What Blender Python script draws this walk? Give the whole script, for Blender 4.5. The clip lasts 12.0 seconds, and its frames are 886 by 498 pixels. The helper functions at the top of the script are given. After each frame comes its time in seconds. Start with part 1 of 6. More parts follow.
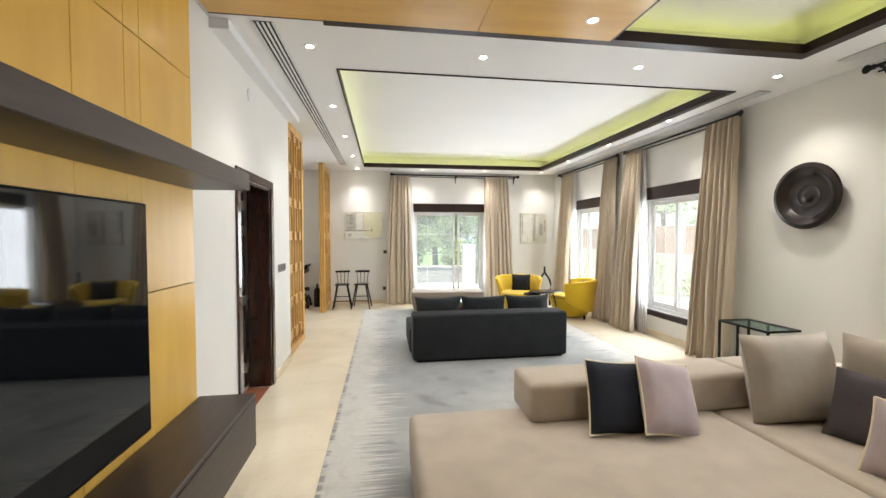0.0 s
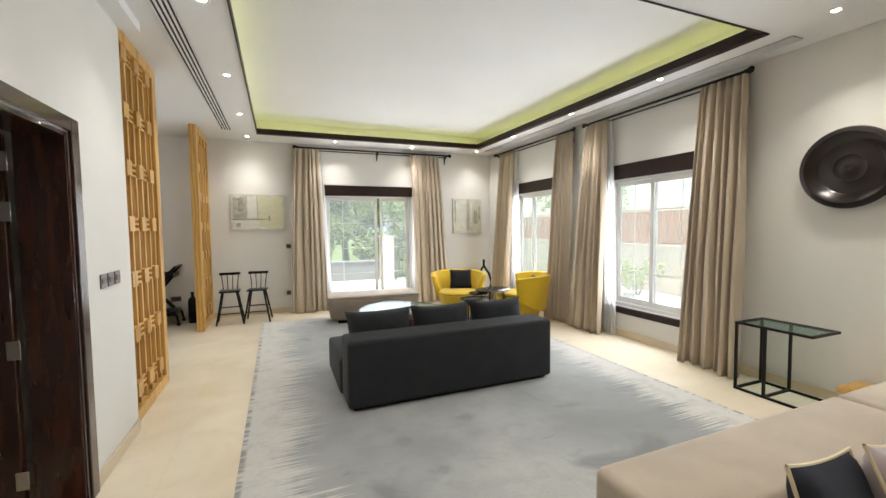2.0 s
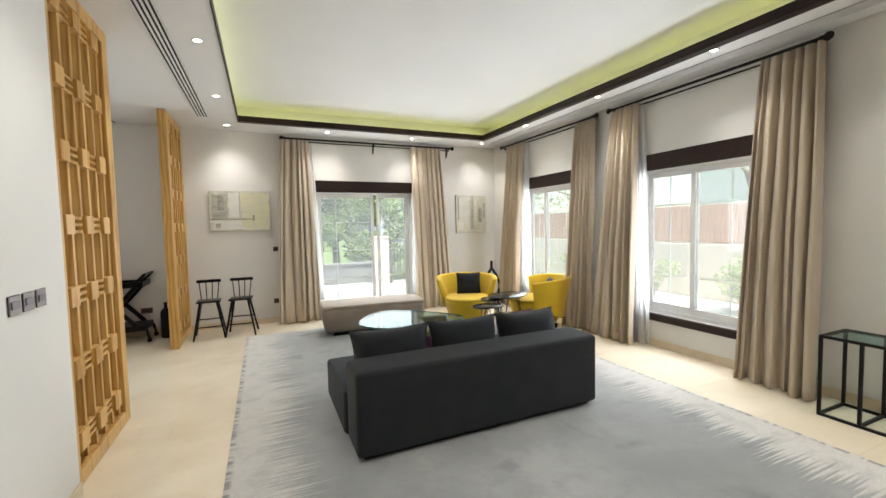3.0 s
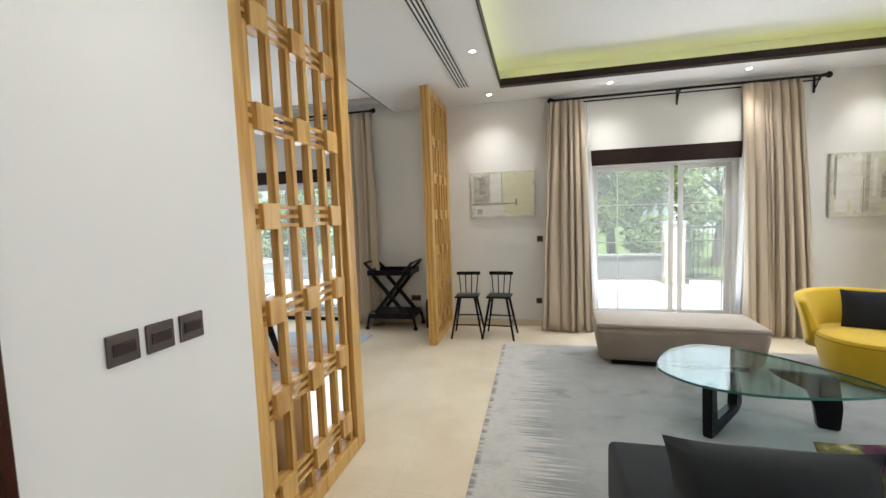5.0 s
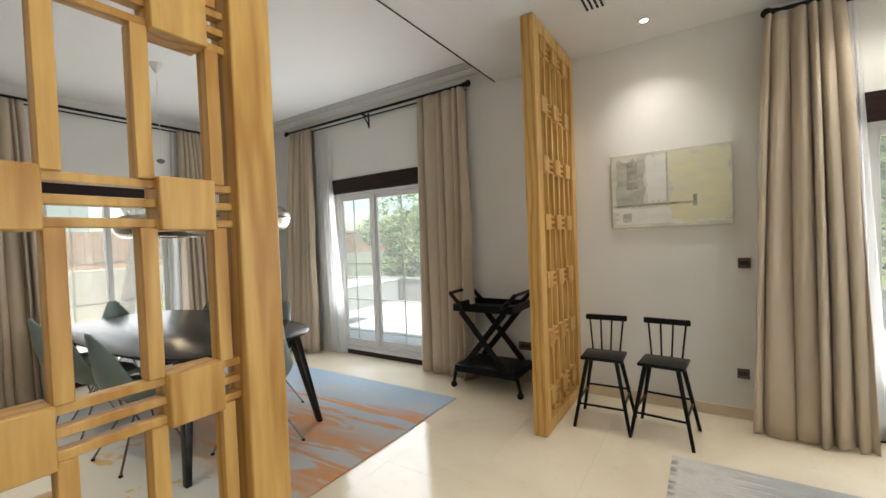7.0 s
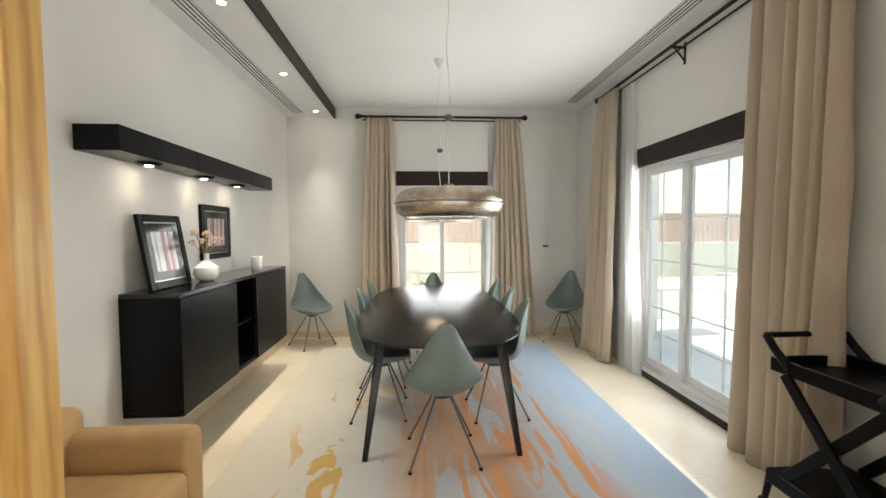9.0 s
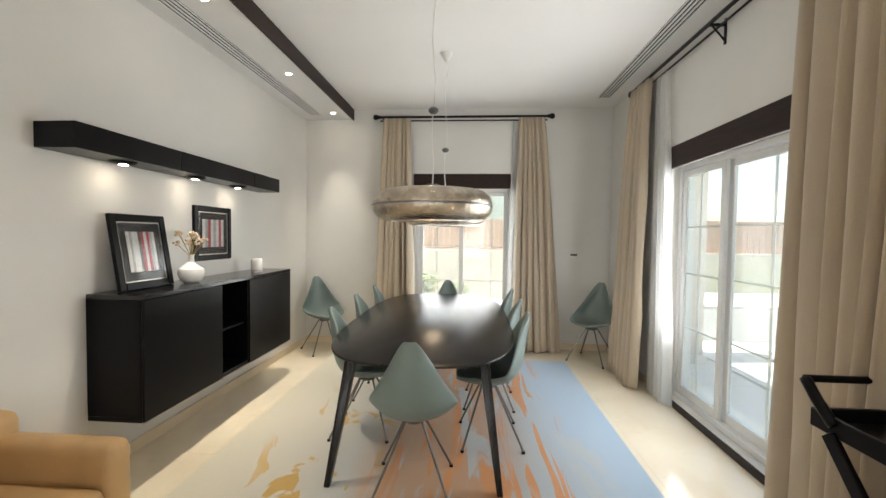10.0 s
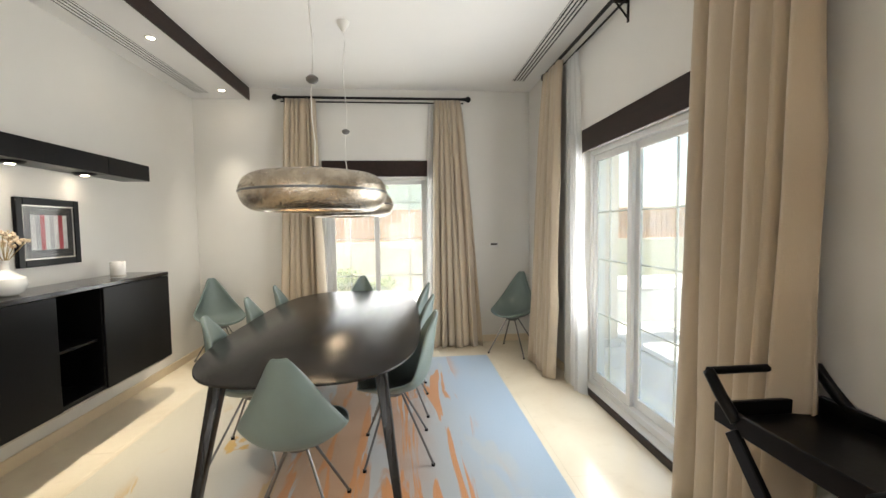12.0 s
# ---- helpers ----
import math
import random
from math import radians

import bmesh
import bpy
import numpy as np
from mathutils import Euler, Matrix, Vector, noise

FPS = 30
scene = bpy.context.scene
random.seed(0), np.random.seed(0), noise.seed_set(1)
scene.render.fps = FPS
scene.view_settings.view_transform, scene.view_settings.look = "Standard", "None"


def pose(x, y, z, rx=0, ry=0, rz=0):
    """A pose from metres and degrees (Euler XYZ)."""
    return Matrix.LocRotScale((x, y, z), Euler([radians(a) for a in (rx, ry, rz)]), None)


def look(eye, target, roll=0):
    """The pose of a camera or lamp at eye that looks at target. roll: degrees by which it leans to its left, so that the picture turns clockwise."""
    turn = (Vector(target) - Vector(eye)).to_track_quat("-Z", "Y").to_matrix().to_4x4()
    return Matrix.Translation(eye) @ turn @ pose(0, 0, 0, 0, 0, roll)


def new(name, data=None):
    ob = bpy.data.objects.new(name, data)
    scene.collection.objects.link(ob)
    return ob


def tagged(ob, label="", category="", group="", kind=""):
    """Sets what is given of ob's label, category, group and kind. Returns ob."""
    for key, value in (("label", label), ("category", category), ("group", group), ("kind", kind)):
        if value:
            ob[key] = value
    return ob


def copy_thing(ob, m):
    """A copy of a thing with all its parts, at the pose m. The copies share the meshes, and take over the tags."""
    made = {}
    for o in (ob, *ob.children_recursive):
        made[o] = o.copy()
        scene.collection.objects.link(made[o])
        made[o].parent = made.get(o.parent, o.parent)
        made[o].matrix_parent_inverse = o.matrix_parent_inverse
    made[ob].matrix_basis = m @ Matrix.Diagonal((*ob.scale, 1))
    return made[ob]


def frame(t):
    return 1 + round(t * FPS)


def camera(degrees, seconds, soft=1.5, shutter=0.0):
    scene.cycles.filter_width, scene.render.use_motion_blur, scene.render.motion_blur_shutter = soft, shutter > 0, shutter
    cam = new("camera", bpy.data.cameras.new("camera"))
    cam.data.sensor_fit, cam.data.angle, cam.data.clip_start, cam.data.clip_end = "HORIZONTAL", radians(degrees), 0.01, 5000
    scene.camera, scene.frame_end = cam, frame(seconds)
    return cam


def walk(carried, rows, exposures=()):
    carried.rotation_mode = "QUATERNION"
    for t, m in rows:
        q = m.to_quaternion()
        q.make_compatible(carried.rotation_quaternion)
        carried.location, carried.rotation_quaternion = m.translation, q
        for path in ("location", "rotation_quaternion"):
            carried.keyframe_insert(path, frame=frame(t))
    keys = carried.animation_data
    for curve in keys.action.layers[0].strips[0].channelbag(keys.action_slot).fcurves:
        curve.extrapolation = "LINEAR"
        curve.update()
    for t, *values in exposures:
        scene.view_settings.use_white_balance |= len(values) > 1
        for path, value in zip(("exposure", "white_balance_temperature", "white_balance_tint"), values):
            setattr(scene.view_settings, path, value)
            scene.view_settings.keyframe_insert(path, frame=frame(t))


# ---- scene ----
cam = camera(95.2, 12.0)
PATH = [
    (0, (0.268, -0.086, 1.602), (0.558, 1.892, 1.538), -0.1),
    (0.5, (0.205, 0.334, 1.576), (0.593, 2.295, 1.51), -0.3),
    (1, (0.141, 0.76, 1.545), (0.659, 2.69, 1.477), -0.7),
    (1.5, (0.133, 1.144, 1.571), (0.764, 3.04, 1.486), -0.8),
    (2, (0.124, 1.581, 1.554), (0.877, 3.43, 1.445), -0.7),
    (2.5, (0.092, 1.975, 1.572), (0.93, 3.787, 1.451), -0.9),
    (2.7, (0.1, 2.134, 1.547), (0.948, 3.942, 1.429), -1.2),
    (4.3, (0.242, 3.249, 1.58), (0.223, 5.247, 1.479), -1.2),
    (4.5, (0.256, 3.428, 1.568), (0.068, 5.416, 1.454), -1.3),
    (5, (0.248, 3.895, 1.58), (-0.201, 5.837, 1.421), -2.0),
    (5.5, (0.27, 4.345, 1.557), (-0.321, 6.252, 1.432), -2.3),
    (6, (0.252, 4.871, 1.536), (-0.46, 6.739, 1.459), -2.9),
    (6.5, (0.208, 5.314, 1.501), (-0.666, 7.111, 1.434), -2.8),
    (6.7, (0.143, 5.495, 1.496), (-0.802, 7.256, 1.44), -2.6),
    (8.3, (-0.037, 6.757, 1.543), (-1.893, 7.5, 1.493), -1.2),
    (8.5, (-0.048, 6.944, 1.53), (-1.969, 7.497, 1.478), -1.0),
    (9, (-0.063, 7.313, 1.54), (-2.058, 7.429, 1.446), -0.3),
    (9.5, (-0.176, 7.557, 1.514), (-2.174, 7.504, 1.429), 0.2),
    (10, (-0.359, 7.791, 1.539), (-2.353, 7.651, 1.471), 0.7),
    (10.5, (-0.46, 8.026, 1.534), (-2.445, 7.791, 1.447), 0.6),
    (11, (-0.561, 8.09, 1.513), (-2.548, 7.892, 1.408), -0.2),
    (11.5, (-0.631, 8.063, 1.52), (-2.628, 8.046, 1.409), -0.7),
    (12, (-0.69, 8.039, 1.53), (-2.68, 8.213, 1.421), -0.8),
]
walk(cam, [(t, look(eye, target, roll)) for t, eye, target, roll in PATH], [(0.0, 1.75, 6220, 10), (1.0, 1.48, 6220, 10), (2.0, 1.45, 6260, 10), (2.5, 1.42, 6250, 10), (4.5, 1.42, 6080, 10), (5.5, 1.18, 6080, 10), (6.0, 1.13, 6180, 10), (6.5, 1.14, 6350, 10), (8.5, 1.60, 6540, 10), (9.5, 1.53, 6520, 10), (12.0, 1.66, 6660, 10)])

# ---- world, sun and lamps ----
world = bpy.data.worlds.new("world")
scene.world = world
world.use_nodes = True
wt = world.node_tree
sky = wt.nodes.new("ShaderNodeTexSky")
sky.sky_type, sky.sun_disc = "NISHITA", False
sky.sun_elevation, sky.sun_rotation = radians(71.5), radians(187)
sky.air_density, sky.dust_density = 1.2, 2.0
wt.links.new(sky.outputs[0], wt.nodes["Background"].inputs[0])
wt.nodes["Background"].inputs[1].default_value = 0.15


def sun_lamp():
    d = bpy.data.lights.new("sun", "SUN")
    d.energy, d.angle, d.color = 5.0, radians(0.6), (1.0, 0.96, 0.9)
    ob = new("sun", d)
    ob.matrix_basis = look((0, 0, 20), (-0.5, 4.0, 8.0))
    return ob


sun_lamp()


def window_light(name, centre, towards, w, h, watts):
    d = bpy.data.lights.new(name, "AREA")
    d.shape, d.size, d.size_y, d.energy, d.color = "RECTANGLE", w, h, watts, (0.96, 0.98, 1.0)
    ob = new(name, d)
    ob.matrix_basis = look(centre, (centre[0] + towards[0], centre[1] + towards[1], centre[2]))
    return ob


SKYLIGHT = 0.25
window_light("window_light", (1.845, 9.68, 1.3), (0, -1), 1.65, 1.7, 60 * SKYLIGHT)
window_light("window_light", (4.58, 5.36, 1.3), (-1, 0), 1.3, 1.6, 75 * SKYLIGHT)
window_light("window_light", (4.58, 7.9, 1.3), (-1, 0), 1.2, 1.6, 70 * SKYLIGHT)
window_light("window_light", (4.58, 0.95, 1.3), (-1, 0), 1.8, 1.6, 75 * SKYLIGHT)
window_light("window_light", (-5.97, 7.67, 1.35), (1, 0), 1.2, 1.6, 24 * SKYLIGHT)
window_light("window_light", (-3.525, 9.68, 1.4), (0, -1), 1.45, 1.5, 66 * SKYLIGHT)


def spot(place, watts, cone=95, blend=0.7, colour=(1.0, 0.955, 0.875)):
    d = bpy.data.lights.new("downlight_beam", "SPOT")
    d.energy, d.spot_size, d.spot_blend, d.shadow_soft_size = watts, radians(cone), blend, 0.03
    d.color = colour
    ob = new("downlight_beam", d)
    ob.matrix_basis = Matrix.Translation(place)
    return ob

# ---- materials ----
def mat(name, base, rough=0.6, metal=0.0, vary=0.0, scale=8.0, bump=0.0, bump_scale=60.0, coat=0.0, sheen=0.0, spec=0.5, stretch=(1, 1, 1), base2=None, detail=5.0, rough_vary=0.0):
    """A surface with two scales of variation: large soft patches in the colour, fine grain in the relief."""
    m = bpy.data.materials.new(name)
    m.use_nodes = True
    t = m.node_tree
    b = t.nodes["Principled BSDF"]
    b.inputs["Base Color"].default_value = (*base, 1)
    b.inputs["Roughness"].default_value = rough
    b.inputs["Metallic"].default_value = metal
    b.inputs["Specular IOR Level"].default_value = spec
    b.inputs["Coat Weight"].default_value = coat
    b.inputs["Sheen Weight"].default_value = sheen
    co = t.nodes.new("ShaderNodeTexCoord")
    mp = t.nodes.new("ShaderNodeMapping")
    mp.inputs["Scale"].default_value = stretch
    t.links.new(co.outputs["Object"], mp.inputs["Vector"])
    if vary or base2:
        n = t.nodes.new("ShaderNodeTexNoise")
        n.inputs["Scale"].default_value, n.inputs["Detail"].default_value = scale, detail
        t.links.new(mp.outputs[0], n.inputs["Vector"])
        r = t.nodes.new("ShaderNodeValToRGB")
        lo = base2 or tuple(c * (1 - vary) for c in base)
        hi = base if base2 else tuple(min(1, c * (1 + vary * 0.6)) for c in base)
        r.color_ramp.elements[0].color, r.color_ramp.elements[1].color = (*lo, 1), (*hi, 1)
        r.color_ramp.elements[0].position, r.color_ramp.elements[1].position = 0.32, 0.68
        t.links.new(n.outputs["Fac"], r.inputs[0])
        t.links.new(r.outputs[0], b.inputs["Base Color"])
        if rough_vary:
            k = t.nodes.new("ShaderNodeMapRange")
            k.inputs["To Min"].default_value, k.inputs["To Max"].default_value = rough - rough_vary, rough + rough_vary
            t.links.new(n.outputs["Fac"], k.inputs["Value"])
            t.links.new(k.outputs[0], b.inputs["Roughness"])
    if bump:
        n2 = t.nodes.new("ShaderNodeTexNoise")
        n2.inputs["Scale"].default_value, n2.inputs["Detail"].default_value = bump_scale, 3.0
        t.links.new(mp.outputs[0], n2.inputs["Vector"])
        u = t.nodes.new("ShaderNodeBump")
        u.inputs["Strength"].default_value, u.inputs["Distance"].default_value = bump, 0.01
        t.links.new(n2.outputs["Fac"], u.inputs["Height"])
        t.links.new(u.outputs[0], b.inputs["Normal"])
    return m


def glow(name, colour, strength):
    m = bpy.data.materials.new(name)
    m.use_nodes = True
    b = m.node_tree.nodes["Principled BSDF"]
    b.inputs["Base Color"].default_value = (*colour, 1)
    b.inputs["Emission Color"].default_value = (*colour, 1)
    b.inputs["Emission Strength"].default_value = strength
    return m


def glass(name, tint=(0.95, 0.98, 0.96), rough=0.0, mirror=0.0, glare_veil=0.0, grazing=0.55):
    """Clear pane: mostly see-through, a gloss at grazing angles, and a translucent pale layer that imitates the glare
    haze of bright daylight.
    """
    m = bpy.data.materials.new(name)
    m.use_nodes = True
    t = m.node_tree
    t.nodes.remove(t.nodes["Principled BSDF"])
    out = t.nodes["Material Output"]
    tr = t.nodes.new("ShaderNodeBsdfTransparent")
    tr.inputs[0].default_value = (*tint, 1)
    gl = t.nodes.new("ShaderNodeBsdfGlossy")
    gl.inputs["Roughness"].default_value = rough
    lw = t.nodes.new("ShaderNodeLayerWeight")
    lw.inputs[0].default_value = 0.5
    pw = t.nodes.new("ShaderNodeMath")
    pw.operation = "POWER"
    pw.inputs[1].default_value = 4.0
    t.links.new(lw.outputs["Facing"], pw.inputs[0])
    fr = t.nodes.new("ShaderNodeMath")
    fr.operation, fr.use_clamp = "MULTIPLY_ADD", True
    fr.inputs[1].default_value, fr.inputs[2].default_value = grazing, 0.035 + mirror
    t.links.new(pw.outputs[0], fr.inputs[0])
    mx = t.nodes.new("ShaderNodeMixShader")
    t.links.new(fr.outputs[0], mx.inputs[0])
    t.links.new(tr.outputs[0], mx.inputs[1])
    t.links.new(gl.outputs[0], mx.inputs[2])
    last = mx
    # warm white layer mixed in to wash out the view like overexposure glare
    if glare_veil:
        tl = t.nodes.new("ShaderNodeBsdfTranslucent")
        tl.inputs[0].default_value = (0.98, 0.94, 0.87, 1)
        last = t.nodes.new("ShaderNodeMixShader")
        last.inputs[0].default_value = glare_veil
        t.links.new(mx.outputs[0], last.inputs[1])
        t.links.new(tl.outputs[0], last.inputs[2])
    t.links.new(last.outputs[0], out.inputs[0])
    return m


WALL = mat("wall_paint", (0.715, 0.70, 0.662), 0.75, vary=0.03, scale=1.5, bump=0.08, bump_scale=180)
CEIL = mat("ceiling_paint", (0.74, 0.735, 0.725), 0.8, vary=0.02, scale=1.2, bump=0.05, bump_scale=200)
# same white paint, lightened: the dining ceiling's extra light is put into the colour
CEIL_DINING = mat("ceiling_paint_baked_light", (0.83, 0.82, 0.80), 0.8, vary=0.02, scale=1.2, bump=0.05, bump_scale=200)
DARKWOOD = mat("dark_stained_wood", (0.026, 0.011, 0.008), 0.42, base2=(0.012, 0.006, 0.004), scale=5, stretch=(1, 8, 8), bump=0.1, bump_scale=40, spec=0.25)
DOORWOOD = mat("dark_mahogany", (0.055, 0.018, 0.010), 0.20, coat=0.4, base2=(0.022, 0.008, 0.005), scale=4, stretch=(6, 6, 0.7), bump=0.06, bump_scale=60)
OAK = mat("honey_oak", (0.64, 0.40, 0.125), 0.40, base2=(0.53, 0.305, 0.08), scale=7, stretch=(7, 7, 0.6), bump=0.08, bump_scale=50)
# long cathedral figure in the oak
_t = OAK.node_tree
_w = _t.nodes.new("ShaderNodeTexWave")
_w.inputs["Scale"].default_value, _w.inputs["Distortion"].default_value = 3.2, 11.0
_w.inputs["Detail"].default_value, _w.inputs["Detail Scale"].default_value = 3.0, 0.8
_mp = _t.nodes.new("ShaderNodeMapping")
_mp.inputs["Scale"].default_value = (2.0, 2.0, 0.30)
_t.links.new(_t.nodes.new("ShaderNodeTexCoord").outputs["Object"], _mp.inputs["Vector"])
_t.links.new(_mp.outputs[0], _w.inputs["Vector"])
_mx = _t.nodes.new("ShaderNodeMix")
_mx.data_type, _mx.blend_type = "RGBA", "MULTIPLY"
_mx.inputs[7].default_value = (0.74, 0.62, 0.46, 1)
_old = _t.nodes["Principled BSDF"].inputs["Base Color"].links[0].from_socket
_t.links.new(_old, _mx.inputs[6])
_pw = _t.nodes.new("ShaderNodeMath")
_pw.operation = "POWER"
_pw.inputs[1].default_value = 3.0
_t.links.new(_w.outputs["Fac"], _pw.inputs[0])
_t.links.new(_pw.outputs[0], _mx.inputs[0])
_t.links.new(_mx.outputs[2], _t.nodes["Principled BSDF"].inputs["Base Color"])
VENEER = mat("golden_veneer", (0.72, 0.46, 0.085), 0.32, base2=(0.65, 0.39, 0.065), scale=3, stretch=(3, 3, 0.5), bump=0.02)
WOODCEIL = mat("golden_veneer_ceiling", (0.64, 0.39, 0.09), 0.3, base2=(0.56, 0.32, 0.07), scale=3, stretch=(0.5, 3, 3))
WALNUT = mat("wenge_panel", (0.046, 0.028, 0.020), 0.40, base2=(0.028, 0.017, 0.012), scale=5, stretch=(6, 0.7, 6), bump=0.05)
ALU = mat("white_aluminium", (0.74, 0.74, 0.73), 0.35, vary=0.03, scale=3)
# clean glass; the outdoor glare haze is mixed into its material
PANE = glass("window_glass", glare_veil=0.20)
PICGLASS = glass("picture_glass", (1, 1, 1), mirror=-0.015)
BLACK = mat("black_lacquer", (0.0035, 0.0035, 0.004), 0.30, vary=0.2, scale=4, bump=0.03, spec=0.18)
IRON = mat("black_iron", (0.012, 0.011, 0.010), 0.45, 0.6, vary=0.2, scale=20)
COVE_GLOW = glow("cove_strip", (1.0, 1.0, 0.28), 1.45)
LAMP_GLOW = glow("lamp_disc", (1.0, 0.86, 0.66), 30.0)

# ---- building blocks ----
def box(bm, x0, y0, z0, x1, y1, z1, bevel=0.0, seg=2, m=None):
    r = bmesh.ops.create_cube(bm, size=1.0)["verts"]
    mx = Matrix.Translation(((x0 + x1) / 2, (y0 + y1) / 2, (z0 + z1) / 2)) @ Matrix.Diagonal((abs(x1 - x0), abs(y1 - y0), abs(z1 - z0), 1))
    bmesh.ops.transform(bm, matrix=mx, verts=r)
    if bevel:
        edges = list({e for v in r for e in v.link_edges})
        res = bmesh.ops.bevel(bm, geom=edges, offset=bevel, segments=seg, profile=0.5, affect="EDGES")
        r = list({v for f in res["faces"] for v in f.verts} | {v for v in r if v.is_valid})
    if m is not None:
        bmesh.ops.transform(bm, matrix=m, verts=[v for v in r if v.is_valid])
    return r


def tube(bm, a, b, r0, r1=None, seg=12, caps=True):
    """A round bar from a to b."""
    a, b = Vector(a), Vector(b)
    d = b - a
    v = bmesh.ops.create_cone(bm, cap_ends=caps, segments=seg, radius1=r0, radius2=r0 if r1 is None else r1, depth=d.length)["verts"]
    bmesh.ops.transform(bm, matrix=Matrix.Translation((a + b) / 2) @ d.to_track_quat("Z", "Y").to_matrix().to_4x4(), verts=v)
    return v


def sweep(bm, pts, r, seg=8):
    """One unbroken bar through the points."""
    pts = [Vector(p) for p in pts]
    rings = []
    for i, p in enumerate(pts):
        d = (pts[min(i + 1, len(pts) - 1)] - pts[max(i - 1, 0)]).normalized()
        m = d.to_track_quat("Z", "Y").to_matrix()
        rings.append([bm.verts.new(p + m @ Vector((r * math.cos(2 * math.pi * q / seg), r * math.sin(2 * math.pi * q / seg), 0))) for q in range(seg)])
    for a, b in zip(rings, rings[1:]):
        for q in range(seg):
            bm.faces.new((a[q], a[(q + 1) % seg], b[(q + 1) % seg], b[q]))
    bm.faces.new(rings[0][::-1])
    bm.faces.new(rings[-1])


def lathe(bm, profile, seg=24, m=None):
    """Turns a profile of (radius, height) round the z axis."""
    rings = []
    for r, z in profile:
        rings.append([bm.verts.new((r * math.cos(2 * math.pi * i / seg), r * math.sin(2 * math.pi * i / seg), z)) for i in range(seg)] if r > 1e-5 else [bm.verts.new((0, 0, z))])
    for p, q in zip(rings, rings[1:]):
        for i in range(seg):
            j = (i + 1) % seg
            if len(p) == 1 and len(q) == 1:
                continue
            if len(p) == 1:
                bm.faces.new((p[0], q[j], q[i]))
            elif len(q) == 1:
                bm.faces.new((p[i], p[j], q[0]))
            else:
                bm.faces.new((p[i], p[j], q[j], q[i]))
    vs = [v for ring in rings for v in ring]
    bmesh.ops.recalc_face_normals(bm, faces=list({f for v in vs for f in v.link_faces}))
    if m is not None:
        bmesh.ops.transform(bm, matrix=m, verts=vs)
    return vs


def smooth(bm, angle=40):
    for f in bm.faces:
        f.smooth = True
    for e in bm.edges:
        if len(e.link_faces) == 2 and e.calc_face_angle(0) > radians(angle):
            e.smooth = False


def mesh_of(name, bm, material, soft=False):
    if soft:
        smooth(bm)
    me = bpy.data.meshes.new(name)
    bm.to_mesh(me)
    bm.free()
    for one in material if isinstance(material, (list, tuple)) else [material]:
        me.materials.append(one)
    return me


def part(name, bm, material, parent, label="", soft=True):
    ob = new(name, mesh_of(name, bm, material, soft))
    ob.parent = parent
    return tagged(ob, label)


def setting(name, bm, material, label, category, soft=False):
    return tagged(new(name, mesh_of(name, bm, material, soft)), label, category, kind="structure")


def thing(name, label, category, m=None, group=""):
    ob = new(name)
    ob.empty_display_size = 0.1
    if m is not None:
        ob.matrix_basis = m
    return tagged(ob, label, category, group)


def structure_root(name, label, category):
    return tagged(new(name), label, category, kind="structure")


def one_box(name, material, parent, x0, y0, z0, x1, y1, z1, bevel=0.004, label="", seg=1):
    bm = bmesh.new()
    box(bm, x0, y0, z0, x1, y1, z1, bevel, seg)
    return part(name, bm, material, parent, label)


# ---- the rooms ----
LX0, LX1, FAR, BACK = -0.93, 4.55, 9.65, -3.2     # living room faces
DX0, DY0 = -5.94, 5.46                            # dining room faces
Z1, Z2 = 3.13, 3.27                               # soffit, raised ceilings
TH = 0.22


def wall_along(axis, face, out, a0, a1, z1, holes):
    """A wall with real openings: axis it runs along, its room face, and the side (+1, -1) on which its thickness lies."""
    bm = bmesh.new()
    lo, hi = min(face, face + out * TH), max(face, face + out * TH)

    def put(p0, p1, q0, q1):
        if p1 - p0 < 1e-4 or q1 - q0 < 1e-4:
            return
        if axis == "x":
            box(bm, p0, lo, q0, p1, hi, q1)
        else:
            box(bm, lo, p0, q0, hi, p1, q1)
    at = a0
    for h0, h1, s, t in sorted(holes):
        put(at, h0, 0, z1)
        put(h0, h1, 0, s)
        put(h0, h1, t, z1)
        at = h1
    put(at, a1, 0, z1)
    return bm


W_FAR = (0.965, 2.725, 0.10, 2.20)
W_NEAR = (4.62, 6.10, 0.40, 2.20)
W_MID = (7.15, 8.60, 0.42, 2.20)
W_REAR = (-0.1, 2.0, 0.42, 2.20)
W_DSIDE = (-4.30, -2.75, 0.06, 2.20)
W_DBACK = (7.005, 8.34, 0.06, 2.20)
CTOP = 3.5
setting("wall_north", wall_along("x", FAR, 1, DX0 - TH, LX1 + TH, CTOP, [W_FAR, W_DSIDE]), WALL, "cream painted plaster wall with two sliding door openings", "wall")
setting("wall_east", wall_along("y", LX1, 1, BACK, FAR, CTOP, [W_NEAR, W_MID, W_REAR]), WALL, "cream painted plaster wall with windows", "wall")
setting("wall_west", wall_along("y", DX0, -1, DY0 - TH, FAR, CTOP, [W_DBACK]), WALL, "cream painted plaster end wall of the dining room", "wall")
bm = wall_along("x", DY0, -1, DX0, LX0 - TH, CTOP, [])
box(bm, LX0 - TH, 5.346, 0, -1.065, DY0, CTOP)
setting("wall_dining", bm, WALL, "cream painted plaster wall behind the black sideboard", "wall")
setting("wall_living", wall_along("y", LX0, -1, BACK, 5.345, CTOP, [(3.51, 4.44, 0.0, 2.10)]), WALL, "cream painted plaster wall with a dark doorway", "wall")
setting("wall_south", wall_along("x", BACK, -1, LX0 - TH, LX1 + TH, CTOP, []), WALL, "cream painted plaster wall", "wall")

